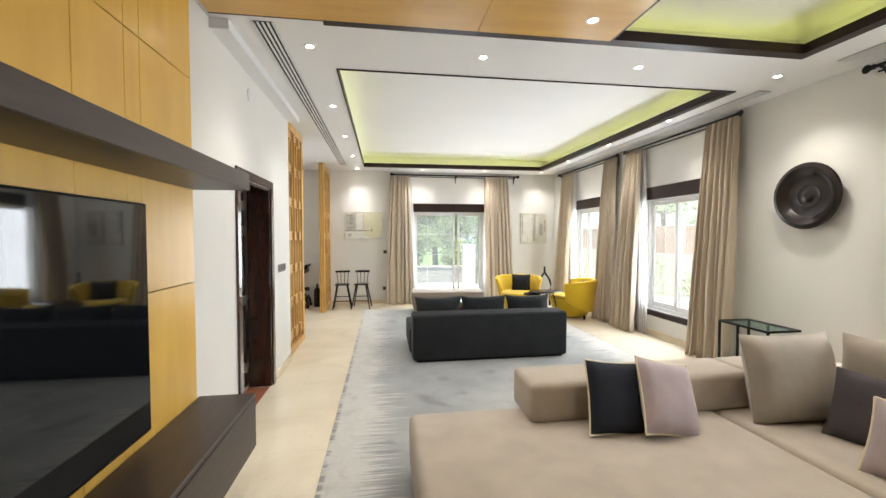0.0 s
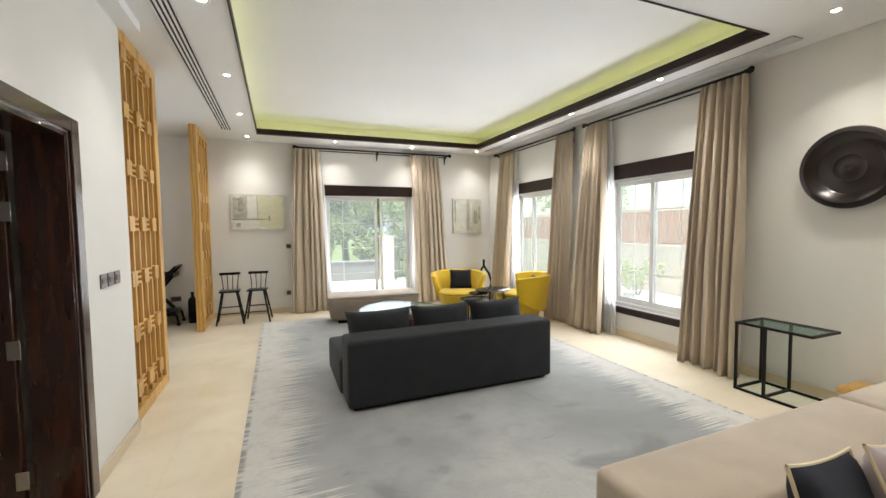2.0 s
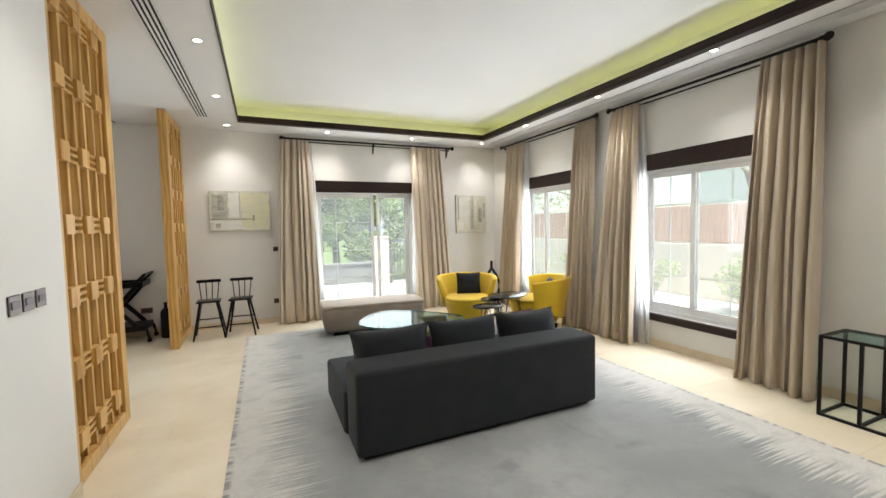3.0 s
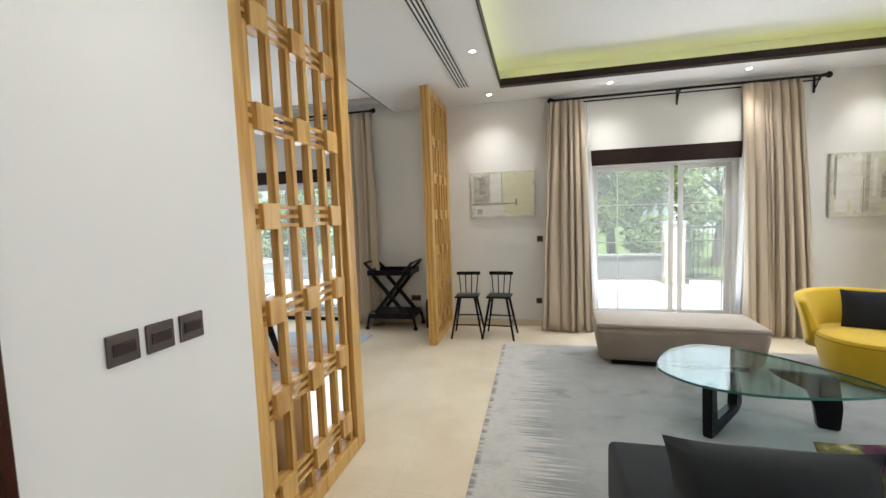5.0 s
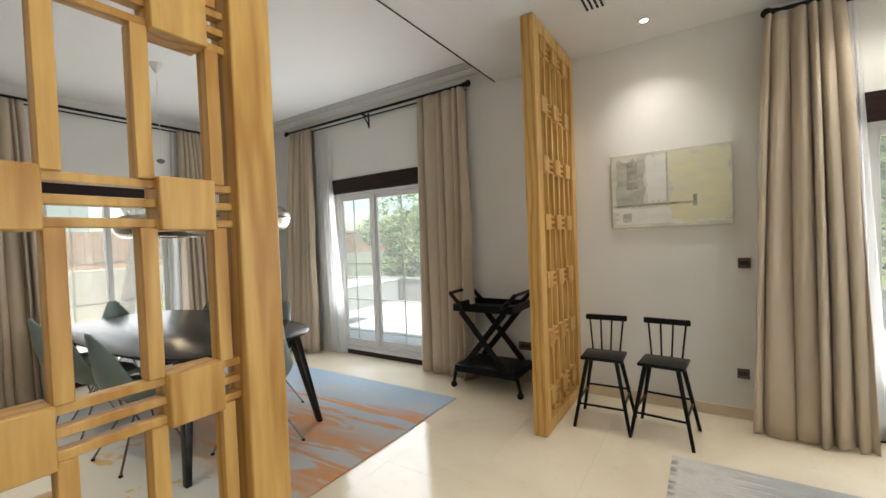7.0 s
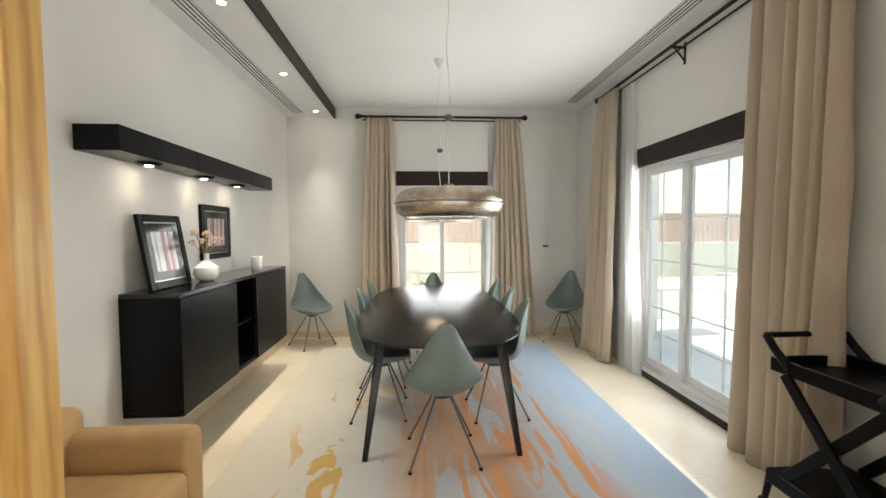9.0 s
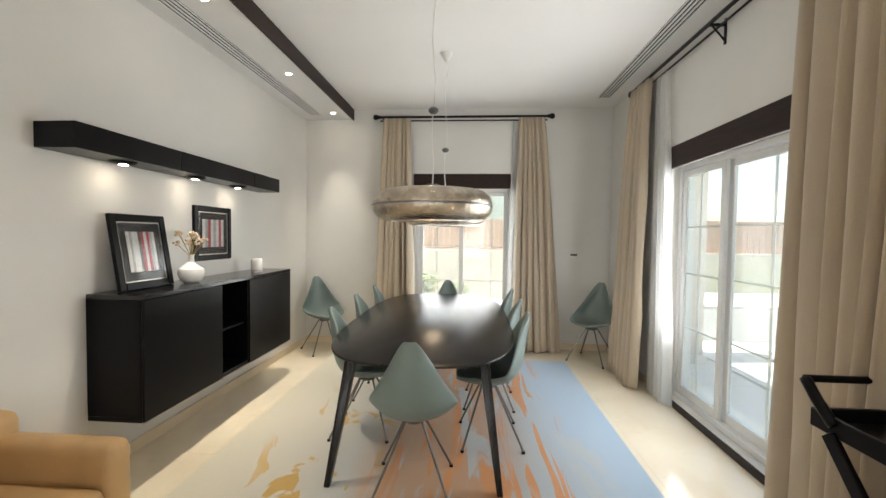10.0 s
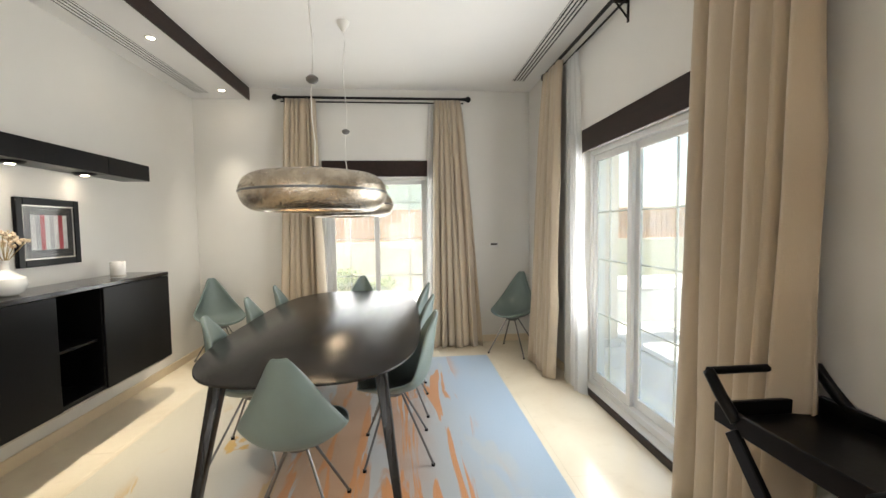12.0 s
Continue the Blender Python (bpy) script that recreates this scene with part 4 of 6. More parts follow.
def coffee_table():
    s = thing("coffee_table", "rounded triangular glass coffee table on dark sculpted legs", "coffee table", Matrix.Translation((1.74, 7.12, 0.012)))
    out = blob_outline([(-0.62, 0.02), (-0.45, -0.30), (-0.05, -0.42), (0.45, -0.36), (0.66, -0.22), (0.52, 0.10), (0.20, 0.46), (-0.12, 0.60), (-0.42, 0.42)])
    top = part("glass_top", slab_bm(out, 0.375, 0.394), TINTED, s, "thick green-tinted glass", soft=False)
    n = len(out)
    bm = bmesh.new()
    lo = [bm.verts.new((p.x * 1.001, p.y * 1.001, 0.3765)) for p in out]
    hi = [bm.verts.new((p.x * 1.001, p.y * 1.001, 0.3925)) for p in out]
    for i in range(n):
        bm.faces.new((lo[i], lo[(i + 1) % n], hi[(i + 1) % n], hi[i]))
    part("polished_edge", bm, GLASS_EDGE, top, "dark green glass edge")
    a = part("leg", fin_bm([(-0.34, 0.0), (-0.26, 0.0), (0.10, 0.05), (0.18, 0.10), (0.16, 0.22), (0.10, 0.372), (0.02, 0.372), (0.07, 0.2), (0.06, 0.12), (-0.24, 0.10), (-0.27, 0.372), (-0.36, 0.372)], 0.06), BLACK, s)
    a.matrix_basis = Matrix.Translation((-0.15, 0.0, 0)) @ Matrix.Rotation(radians(48), 4, "Z")
    b = part("leg", fin_bm([(0.02, 0.0), (0.14, 0.0), (0.15, 0.16), (0.12, 0.372), (-0.26, 0.372), (-0.20, 0.33), (-0.04, 0.26), (0.0, 0.14)], 0.07), BLACK, s)
    b.matrix_basis = Matrix.Translation((0.40, 0.04, 0)) @ Matrix.Rotation(radians(-14), 4, "Z")
    return s


coffee_table()
DARKTOP = mat("dark_oiled_top", (0.016, 0.014, 0.014), 0.2, vary=0.2, scale=6)


def oval_table(m, rx, ry, h, label):
    s = thing("side_table", label, "side table", m, "dark oval tables")
    out = [Vector((rx * math.cos(2 * math.pi * i / 48), ry * math.sin(2 * math.pi * i / 48))) for i in range(48)]
    part("tabletop", slab_bm(out, h - 0.016, h, 0.003), DARKTOP, s)
    for i in range(3):
        q = radians(90 + 120 * i)
        x, y = 0.62 * rx * math.cos(q), 0.62 * ry * math.sin(q)
        bm = bmesh.new()
        for d in (-0.05, 0.05):
            tube(bm, (x * 0.8 + d * math.sin(q), y * 0.8 - d * math.cos(q), h - 0.016), (x * 1.35, y * 1.35, 0.0), 0.006, seg=8)
        part("hairpin_leg", bm, IRON, s)
    return s


oval_table(pose(2.86, 7.06, 0.012, 0, 0, 12), 0.24, 0.17, 0.46, "small dark oval table on hairpin legs beside the armchair")
oval_table(pose(3.36, 7.36, 0.012, 0, 0, 20), 0.34, 0.24, 0.52, "large dark oval table on hairpin legs between the armchairs")
oval_table(pose(3.10, 7.38, 0.012, 0, 0, 40), 0.20, 0.15, 0.48, "small dark oval table on hairpin legs between the armchairs")


def c_table():
    s = thing("console_table", "slim black metal table with a glass top beside the curtain", "side table", Matrix.Translation((4.06, 3.42, 0)))
    w, d, h, t = 0.40, 0.60, 0.64, 0.022
    for a in ((0, 0, 0, t, d, t), (w - t, 0, 0, w, d, t), (t, d - t, 0, w - t, d, t), (t, 0.34, 0, w - t, 0.34 + t, t)):
        one_box("base_bar", IRON, s, *a, 0.002)
    for x, y in ((0, d - t), (w - t, d - t), (0, 0.34), (w - t, 0.34)):
        one_box("upright", IRON, s, x, y, t, x + t, y + t, h - t, 0.002)
    for a in ((0, 0, t, d), (w - t, 0, w, d), (t, 0, w - t, t), (t, d - t, w - t, d)):
        one_box("top_bar", IRON, s, a[0], a[1], h - t, a[2], a[3], h, 0.002)
    p = one_box("glass_top", TINTED, s, t, t, h - 0.008, w - t, d - t, h - 0.002, 0, "clear glass")
    return s


c_table()


def oak_stool():
    s = thing("oak_side_table", "low oak side table beside the sectional sofa", "side table", Matrix.Translation((4.20, 2.93, 0)))
    one_box("tabletop", OAK, s, 0, 0, 0.20, 0.32, 0.40, 0.25, 0.010, seg=2)
    for x, y in ((0.02, 0.02), (0.26, 0.02), (0.02, 0.34), (0.26, 0.34)):
        one_box("leg", OAK, s, x, y, 0, x + 0.04, y + 0.04, 0.20, 0.004)
    return s


oak_stool()


# ---- sculpture on the floor, wall plate, paintings, stools ----
def sculpture():
    s = thing("sculpture", "black forked branch sculpture beside the yellow armchair", "sculpture", Matrix.Translation((3.92, 8.75, 0)))
    pts = {"l": [(-0.004, 0.76), (-0.05, 0.70), (-0.105, 0.61), (-0.13, 0.50), (-0.125, 0.34), (-0.11, 0.15), (-0.105, 0.001)], "r": [(0.004, 0.76), (0.05, 0.70), (0.115, 0.61), (0.15, 0.50), (0.15, 0.34), (0.135, 0.15), (0.13, 0.001)], "t": [(0, 0.73), (0.0, 0.80), (0.0, 0.90)]}
    for k in pts.values():
        bm = bmesh.new()
        sweep(bm, [(a[0], 0, a[1]) for a in k], 0.024, 12)
        part("branch", bm, BLACK, s)
    return s


sculpture()
BRONZE = mat("dark_bronze_lacquer", (0.018, 0.012, 0.010), 0.28, 0.2, vary=0.3, scale=5, bump=0.05, bump_scale=30)


def wall_plate():
    s = thing("wall_plate", "large dark lacquered round dish hung on the wall", "wall decoration", Matrix.Translation((LX1 - 0.015, 3.43, 2.00)) @ Matrix.Rotation(radians(-90), 4, "Y"))
    bm = bmesh.new()
    lathe(bm, [(0, 0.035), (0.05, 0.035), (0.06, 0.028), (0.10, 0.024), (0.11, 0.030), (0.13, 0.024), (0.21, 0.022), (0.225, 0.035), (0.245, 0.06), (0.29, 0.085), (0.325, 0.075), (0.335, 0.06), (0.32, 0.045), (0.25, 0.01), (0.2, 0.0), (0, 0.0)], 64)
    part("dish", bm, BRONZE, s)
    bm = bmesh.new()
    lathe(bm, [(0, 0.038), (0.012, 0.045), (0.035, 0.042), (0.05, 0.0365)], 32)
    part("boss", bm, BRONZE, s)
    return s


wall_plate()


def canvas_art(name, x0, x1, z0, z1, strokes, ground, label):
    s = thing(name, label, "painting", Matrix.Translation((x0, FAR, z0)), "abstract canvases")
    w, h = x1 - x0, z1 - z0
    one_box("canvas", ground, s, 0, -0.035, 0, w, -0.002, h, 0.003)
    for i, (u0, v0, u1, v1, material, ang) in enumerate(strokes):
        bm = bmesh.new()
        n, m = 10, 8
        rnd = random.Random(i + 5)
        rag = [rnd.uniform(-0.06, 0.06) for _ in range(2 * (n + m) + 4)]
        outline = []
        for k in range(n):
            outline.append(Vector((u0 + (u1 - u0) * k / n, v0 + rag[k] * (v1 - v0))))
        for k in range(m):
            outline.append(Vector((u1 + rag[n + k] * (u1 - u0), v0 + (v1 - v0) * k / m)))
        for k in range(n):
            outline.append(Vector((u1 + (u0 - u1) * k / n, v1 + rag[n + m + k] * (v1 - v0))))
        for k in range(m):
            outline.append(Vector((u0 + rag[2 * n + m + k] * (u1 - u0), v1 + (v0 - v1) * k / m)))
        y = -0.0362 - 0.0004 * i
        f = bm.faces.new([bm.verts.new((min(max(p.x, 0.0), 1) * w, y, min(max(p.y, 0.0), 1) * h)) for p in outline])
        part("paint_patch", bm, material, s, soft=False)
    return s


def paint(name, a, b, scale=6):
    return mat(name, a, 0.7, base2=b, scale=scale, stretch=(1, 1, 2.5), bump=0.15, bump_scale=90)


P_IV = paint("ivory_paint", (0.66, 0.64, 0.54), (0.52, 0.51, 0.43))
P_YE = paint("lemon_paint", (0.68, 0.65, 0.42), (0.62, 0.60, 0.46))
P_GR = paint("grey_paint", (0.34, 0.33, 0.28), (0.50, 0.49, 0.42), 9)
P_DK = paint("umber_paint", (0.24, 0.22, 0.18), (0.44, 0.41, 0.34), 12)
P_WH = paint("white_paint", (0.74, 0.73, 0.68), (0.66, 0.64, 0.58))
canvas_art("painting", -0.64, 0.24, 1.54, 2.18, [
    (0.02, 0.04, 0.98, 0.26, P_WH, 0), (0.52, 0.06, 0.98, 0.94, P_YE, 0), (0.05, 0.30, 0.30, 0.92, P_GR, 0), (0.14, 0.52, 0.24, 0.86, P_DK, 0),
    (0.32, 0.34, 0.49, 0.94, P_WH, 0), (0.02, 0.285, 0.70, 0.315, P_DK, 0), (0.70, 0.25, 0.73, 0.40, P_DK, 0), (0.10, 0.08, 0.18, 0.20, P_GR, 0), (0.485, 0.30, 0.50, 0.95, P_GR, 0)],
    P_IV, "pale abstract canvas with yellow and grey patches")
canvas_art("painting", 3.64, 4.33, 1.41, 2.16, [
    (0.02, 0.05, 0.45, 0.96, P_WH, 0), (0.05, 0.28, 0.09, 0.96, P_DK, 0), (0.03, 0.03, 0.07, 0.35, P_YE, 0), (0.50, 0.10, 0.56, 0.98, P_GR, 0), (0.47, 0.05, 0.485, 0.6, P_DK, 0),
    (0.72, 0.28, 0.84, 0.66, P_GR, 0), (0.74, 0.36, 0.78, 0.62, P_DK, 0), (0.88, 0.40, 0.94, 0.80, P_GR, 0), (0.25, 0.02, 0.30, 0.25, P_YE, 0), (0.60, 0.30, 0.66, 0.9, P_WH, 0)],
    P_IV, "pale abstract canvas with grey and umber strokes")


def high_stool(m, label):
    s = thing("high_chair", label, "chair", m, "black high chairs")
    bm = bmesh.new()
    box(bm, -0.155, -0.14, 0.52, 0.155, 0.15, 0.545, 0.012, 3)
    part("seat", bm, BLACK, s)
    for sx in (-1, 1):
        for sy in (-1, 1):
            bm = bmesh.new()
            tube(bm, (sx * 0.105, sy * 0.095, 0.525), (sx * 0.20, sy * 0.185, 0.0), 0.017, 0.012, 10)
            part("leg", bm, BLACK, s)
    for a, b in (((-0.167, -0.155, 0.18), (0.167, -0.155, 0.18)), ((-0.155, 0.145, 0.24), (0.155, 0.145, 0.24)), ((-0.162, -0.15, 0.21), (-0.162, 0.15, 0.21)), ((0.162, -0.15, 0.21), (0.162, 0.15, 0.21))):
        bm = bmesh.new()
        tube(bm, a, b, 0.009, seg=8)
        part("stretcher", bm, BLACK, s)
    for i in range(4):
        x = -0.115 + 0.0767 * i
        bm = bmesh.new()
        tube(bm, (x * 0.9, 0.125, 0.54), (x * 1.12, 0.165, 0.80), 0.007, seg=8)
        part("spindle", bm, BLACK, s)
    bm = bmesh.new()
    box(bm, -0.16, 0.152, 0.785, 0.16, 0.178, 0.83, 0.01, 3)
    for v in bm.verts:
        v.co.y -= 0.35 * v.co.x ** 2
    part("crest_rail", bm, BLACK, s)
    return s


h = high_stool(pose(-0.645, 9.10, 0, 0, 0, 2), "black wooden high chair with spindle back beside the screen")
k = copy_thing(h, pose(-0.225, 9.10, 0, 0, 0, -5))
tagged(k, "black wooden high chair with spindle back beside the curtain")

# ---- dining room ----
BLACKOAK = mat("black_stained_oak", (0.014, 0.012, 0.011), 0.27, base2=(0.008, 0.007, 0.0065), scale=5, stretch=(0.7, 9, 1), bump=0.06, bump_scale=50, spec=0.36)


def dining_table():
    s = thing("dining_table", "black stained oval dining table with splayed legs", "dining table", Matrix.Translation((-3.98, 7.46, 0.012)))
    a, b, n = 1.40, 0.665, 96
    out = []
    for i in range(n):
        q = 2 * math.pi * i / n
        c, w = math.cos(q), math.sin(q)
        out.append(Vector((a * math.copysign(abs(c) ** 0.60, c), b * math.copysign(abs(w) ** 0.60, w))))
    bm = bmesh.new()
    rings = []
    for z, k in ((0.755, 0.10), (0.775, 0.02), (0.785, 0.0), (0.793, 0.0), (0.797, 0.005)):
        rings.append([bm.verts.new((*(p - p.normalized() * k), z)) for p in out])
    for p, q in zip(rings, rings[1:]):
        for i in range(n):
            bm.faces.new((p[i], p[(i + 1) % n], q[(i + 1) % n], q[i]))
    bm.faces.new(rings[0][::-1])
    bm.faces.new(rings[-1])
    part("tabletop", bm, BLACKOAK, s)
    for sx in (-1, 1):
        for sy in (-1, 1):
            bm = bmesh.new()
            vs = box(bm, -0.045, -0.03, 0.0, 0.045, 0.03, 0.757, 0.008, 2)
            for v in bm.verts:
                k = v.co.z / 0.757
                v.co.x = v.co.x * (0.55 + 0.5 * k) + sx * (1.27 - 0.17 * k)
                v.co.y = v.co.y * (0.6 + 0.5 * k) + sy * (0.52 - 0.10 * k)
            part("leg", bm, BLACKOAK, s)
    one_box("apron", BLACKOAK, s, -1.0, -0.36, 0.70, 1.0, 0.36, 0.756, 0.01)
    return s


dining_table()
TEAL = mat("grey_green_leather", (0.165, 0.215, 0.205), 0.42, vary=0.10, scale=4, bump=0.08, bump_scale=160)
CHROME = mat("dull_chrome", (0.20, 0.20, 0.20), 0.3, 0.9, vary=0.1)


def drop_chair(m, label):
    s = thing("dining_chair", label, "chair", m, "grey-green drop chairs")
    spine = [(0.245, 0.475, 0.10), (0.225, 0.468, 0.17), (0.16, 0.452, 0.225), (0.06, 0.435, 0.255), (-0.05, 0.432, 0.265), (-0.15, 0.455, 0.265), (-0.215, 0.52, 0.255), (-0.245, 0.60, 0.225), (-0.26, 0.68, 0.18), (-0.272, 0.77, 0.135), (-0.285, 0.86, 0.085), (-0.295, 0.925, 0.055), (-0.30, 0.955, 0.028)]
    n = 14
    bm = bmesh.new()
    rows = []
    for i, (y, z, w) in enumerate(spine):
        p, q = spine[max(i - 1, 0)], spine[min(i + 1, len(spine) - 1)]
        t = Vector((0, q[0] - p[0], q[1] - p[1])).normalized()
        nrm = Vector((0, -t.z, t.y)) * -1
        k = i / (len(spine) - 1)
        cup = 0.11 * math.sin(math.pi * min(1, max(0, (k - 0.02) / 0.9))) ** 0.8 + 0.01
        row = []
        for j in range(n + 1):
            u = 2 * j / n - 1
            c = cup * abs(u) ** 2.4
            row.append(bm.verts.new(Vector((u * w, y, z)) + nrm * c))
        rows.append(row)
    for a, b in zip(rows, rows[1:]):
        for j in range(n):
            bm.faces.new((a[j], a[j + 1], b[j + 1], b[j]))
    bmesh.ops.recalc_face_normals(bm, faces=bm.faces[:])
    shell = part("shell", bm, TEAL, s)
    md = shell.modifiers.new("thickness", "SOLIDIFY")
    md.thickness, md.offset = 0.022, 0
    md = shell.modifiers.new("round", "SUBSURF")
    md.levels = md.render_levels = 1
    bm = bmesh.new()
    lathe(bm, [(0, 0.395), (0.06, 0.395), (0.07, 0.41), (0.06, 0.425), (0, 0.425)], 16)
    part("hub", bm, CHROME, s)
    for sx in (-1, 1):
        for sy in (-1, 1):
            bm = bmesh.new()
            tube(bm, (sx * 0.05, sy * 0.05, 0.41), (sx * 0.225, sy * 0.215 - 0.02, 0.012), 0.0075, seg=8)
            lg = part("leg", bm, CHROME, s)
            bm = bmesh.new()
            tube(bm, (sx * 0.225, sy * 0.215 - 0.02, 0.0), (sx * 0.225, sy * 0.215 - 0.02, 0.014), 0.013, seg=10)
            part("glide", bm, BLACK, lg, "black plastic glide")
    return s


ch = drop_chair(pose(-2.78, 7.46, 0.012, 0, 0, 92), "grey-green leather drop-shaped chair at the table's head")
DC = "grey-green leather drop-shaped chair tucked under the dining table"
for x, y, r in ((-3.46, 6.99, 2), (-4.16, 6.98, -3), (-4.88, 6.99, 3), (-3.40, 7.93, 183), (-4.08, 7.95, 178), (-4.78, 7.95, 181)):
    tagged(copy_thing(ch, pose(x, y, 0.012, 0, 0, r)), DC)
tagged(copy_thing(ch, pose(-5.26, 7.50, 0.012, 0, 0, -90)), "grey-green leather drop-shaped chair at the table's far end")
tagged(copy_thing(ch, pose(-5.55, 5.87, 0, 0, 0, -48)), "grey-green leather drop-shaped chair standing in the corner by the sideboard")
tagged(copy_thing(ch, pose(-5.46, 9.29, 0, 0, 0, 232)), "grey-green leather drop-shaped chair standing in the corner by the curtain")

# pendants: flat perforated rings of hammered metal
SILVER = mat("hammered_silver_bronze", (0.56, 0.49, 0.40), 0.24, 0.92, vary=0.25, scale=22, bump=0.6, bump_scale=70)
_t = SILVER.node_tree
_b = _t.nodes["Principled BSDF"]
_v = _t.nodes.new("ShaderNodeTexVoronoi")
_v.inputs["Scale"].default_value = 46
_c = _t.nodes.new("ShaderNodeTexCoord")
_t.links.new(_c.outputs["Object"], _v.inputs["Vector"])
_n = _t.nodes.new("ShaderNodeTexNoise")
_n.inputs["Scale"].default_value = 5.5
_t.links.new(_c.outputs["Object"], _n.inputs["Vector"])
_a = _t.nodes.new("ShaderNodeMath")
_a.operation = "LESS_THAN"
_a.inputs[1].default_value = 0.26
_t.links.new(_v.outputs["Distance"], _a.inputs[0])
_g = _t.nodes.new("ShaderNodeMath")
_g.operation = "GREATER_THAN"
_g.inputs[1].default_value = 0.55
_t.links.new(_n.outputs["Fac"], _g.inputs[0])
_x = _t.nodes.new("ShaderNodeMath")
_x.operation = "MULTIPLY"
_t.links.new(_a.outputs[0], _x.inputs[0]), _t.links.new(_g.outputs[0], _x.inputs[1])
_e = _t.nodes.new("ShaderNodeMath")
_e.operation = "MULTIPLY_ADD"
_e.inputs[1].default_value, _e.inputs[2].default_value = -1.0, 1.0
_t.links.new(_x.outputs[0], _e.inputs[0])
_t.links.new(_e.outputs[0], _b.inputs["Alpha"])
CORD = mat("white_cord", (0.75, 0.74, 0.70), 0.5)


def pendant(x, label):
    s = thing("pendant_lamp", label, "pendant lamp", Matrix.Translation((x, 7.53, 1.73)), "perforated silver pendants")
    bm = bmesh.new()
    R, h = 0.395, 0.102
    prof = [(0.10, 0.112), (0.16, 0.108)]
    for i in range(13):
        q = radians(90 - 15 * i)
        prof.append((R - 0.10 + 0.10 * math.cos(q), h * math.sin(q)))
    prof += [(0.27, -h), (0.26, -h + 0.012)]
    lathe(bm, prof, 64)
    shade = part("shade", bm, SILVER, s, "hammered silver shade pierced with small holes")
    bm = bmesh.new()
    lathe(bm, [(R + 0.001, 0.006), (R + 0.004, 0.003), (R + 0.004, -0.003), (R + 0.001, -0.006)], 64)
    part("seam", bm, CHROME, shade)
    bm = bmesh.new()
    lathe(bm, [(0.0, 0.145), (0.035, 0.145), (0.04, 0.12), (0.10, 0.114), (0.10, 0.108), (0, 0.108)], 24)
    part("cap", bm, CHROME, s)
    bm = bmesh.new()
    bmesh.ops.create_uvsphere(bm, u_segments=16, v_segments=10, radius=0.05, matrix=Matrix.Translation((0, 0, 0.05)))
    part("bulb", bm, glow("warm_bulb", (1.0, 0.78, 0.50), 3.0), s, "lit bulb")
    bm = bmesh.new()
    pts = [Vector((0.012 * math.sin(k * 0.9 + x), 0.012 * math.cos(k * 1.3), 0.15 + k * (Z2 - 1.73 - 0.20) / 10)) for k in range(11)]
    pts[0].x = pts[0].y = pts[-1].x = pts[-1].y = 0
    sweep(bm, pts, 0.004)
    part("cord", bm, CORD, s)
    bm = bmesh.new()
    lathe(bm, [(0, 0.60), (0.02, 0.605), (0.034, 0.62), (0.034, 0.632), (0.02, 0.645), (0, 0.65)], 16)
    part("cord_adjuster", bm, CHROME, s)
    bm = bmesh.new()
    t = Z2 - 1.73
    lathe(bm, [(0, t - 0.085), (0.012, t - 0.085), (0.05, t - 0.02), (0.055, t - 0.001), (0, t - 0.001)], 20)
    part("ceiling_rose", bm, CORD, s)
    d = bpy.data.lights.new("pendant_bulb", "POINT")
    d.energy, d.shadow_soft_size, d.color = 2.5, 0.05, (1.0, 0.80, 0.55)
    new("pendant_bulb", d).matrix_basis = Matrix.Translation((x, 7.53, 1.70))
    return s


pendant(-3.03, "hammered silver perforated pendant lamp over the dining table")
pendant(-4.26, "hammered silver perforated pendant lamp over the table's far half")


# ---- sideboard, shelf, and what stands on them ----
BLACKTOP = mat("black_gloss_top", (0.006, 0.006, 0.007), 0.14, vary=0.2, scale=4, spec=0.7)

def sideboard():
    s = thing("sideboard", "black lacquered wall-hung sideboard with a central open bay", "sideboard", Matrix.Translation((-4.62, DY0 + 0.002, 0.375)))
    w, d, h = 1.98, 0.37, 0.78
    one_box("top", BLACKTOP, s, 0, 0, h - 0.03, w, d, h, 0.003)
    one_box("bottom", BLACK, s, 0, 0, 0, w, d - 0.02, 0.03, 0.003)
    for x in (0.0, 0.80, 1.21, w):
        x0 = min(max(x - 0.012, 0), w - 0.025)
        one_box("side_panel", BLACK, s, x0, 0, 0.03, x0 + 0.025, d - 0.02, h - 0.03, 0.002)
    one_box("back_panel", BLACK, s, 0.025, 0, 0.03, w - 0.025, 0.01, h - 0.03, 0)
    one_box("shelf", BLACK, s, 0.815, 0.01, 0.36, 1.197, d - 0.05, 0.38, 0.002)
    for a, b in ((0.003, 0.808), (1.203, w - 0.003)):
        one_box("cabinet_door", BLACK, s, a, d - 0.019, 0.004, b, d, h - 0.033, 0.003)
    one_box("led_profile", mat_brass, s, 0.02, d - 0.04, -0.012, w - 0.02, d - 0.01, -0.001, 0.002, "slim metal profile under the front edge")
    return s


sideboard()


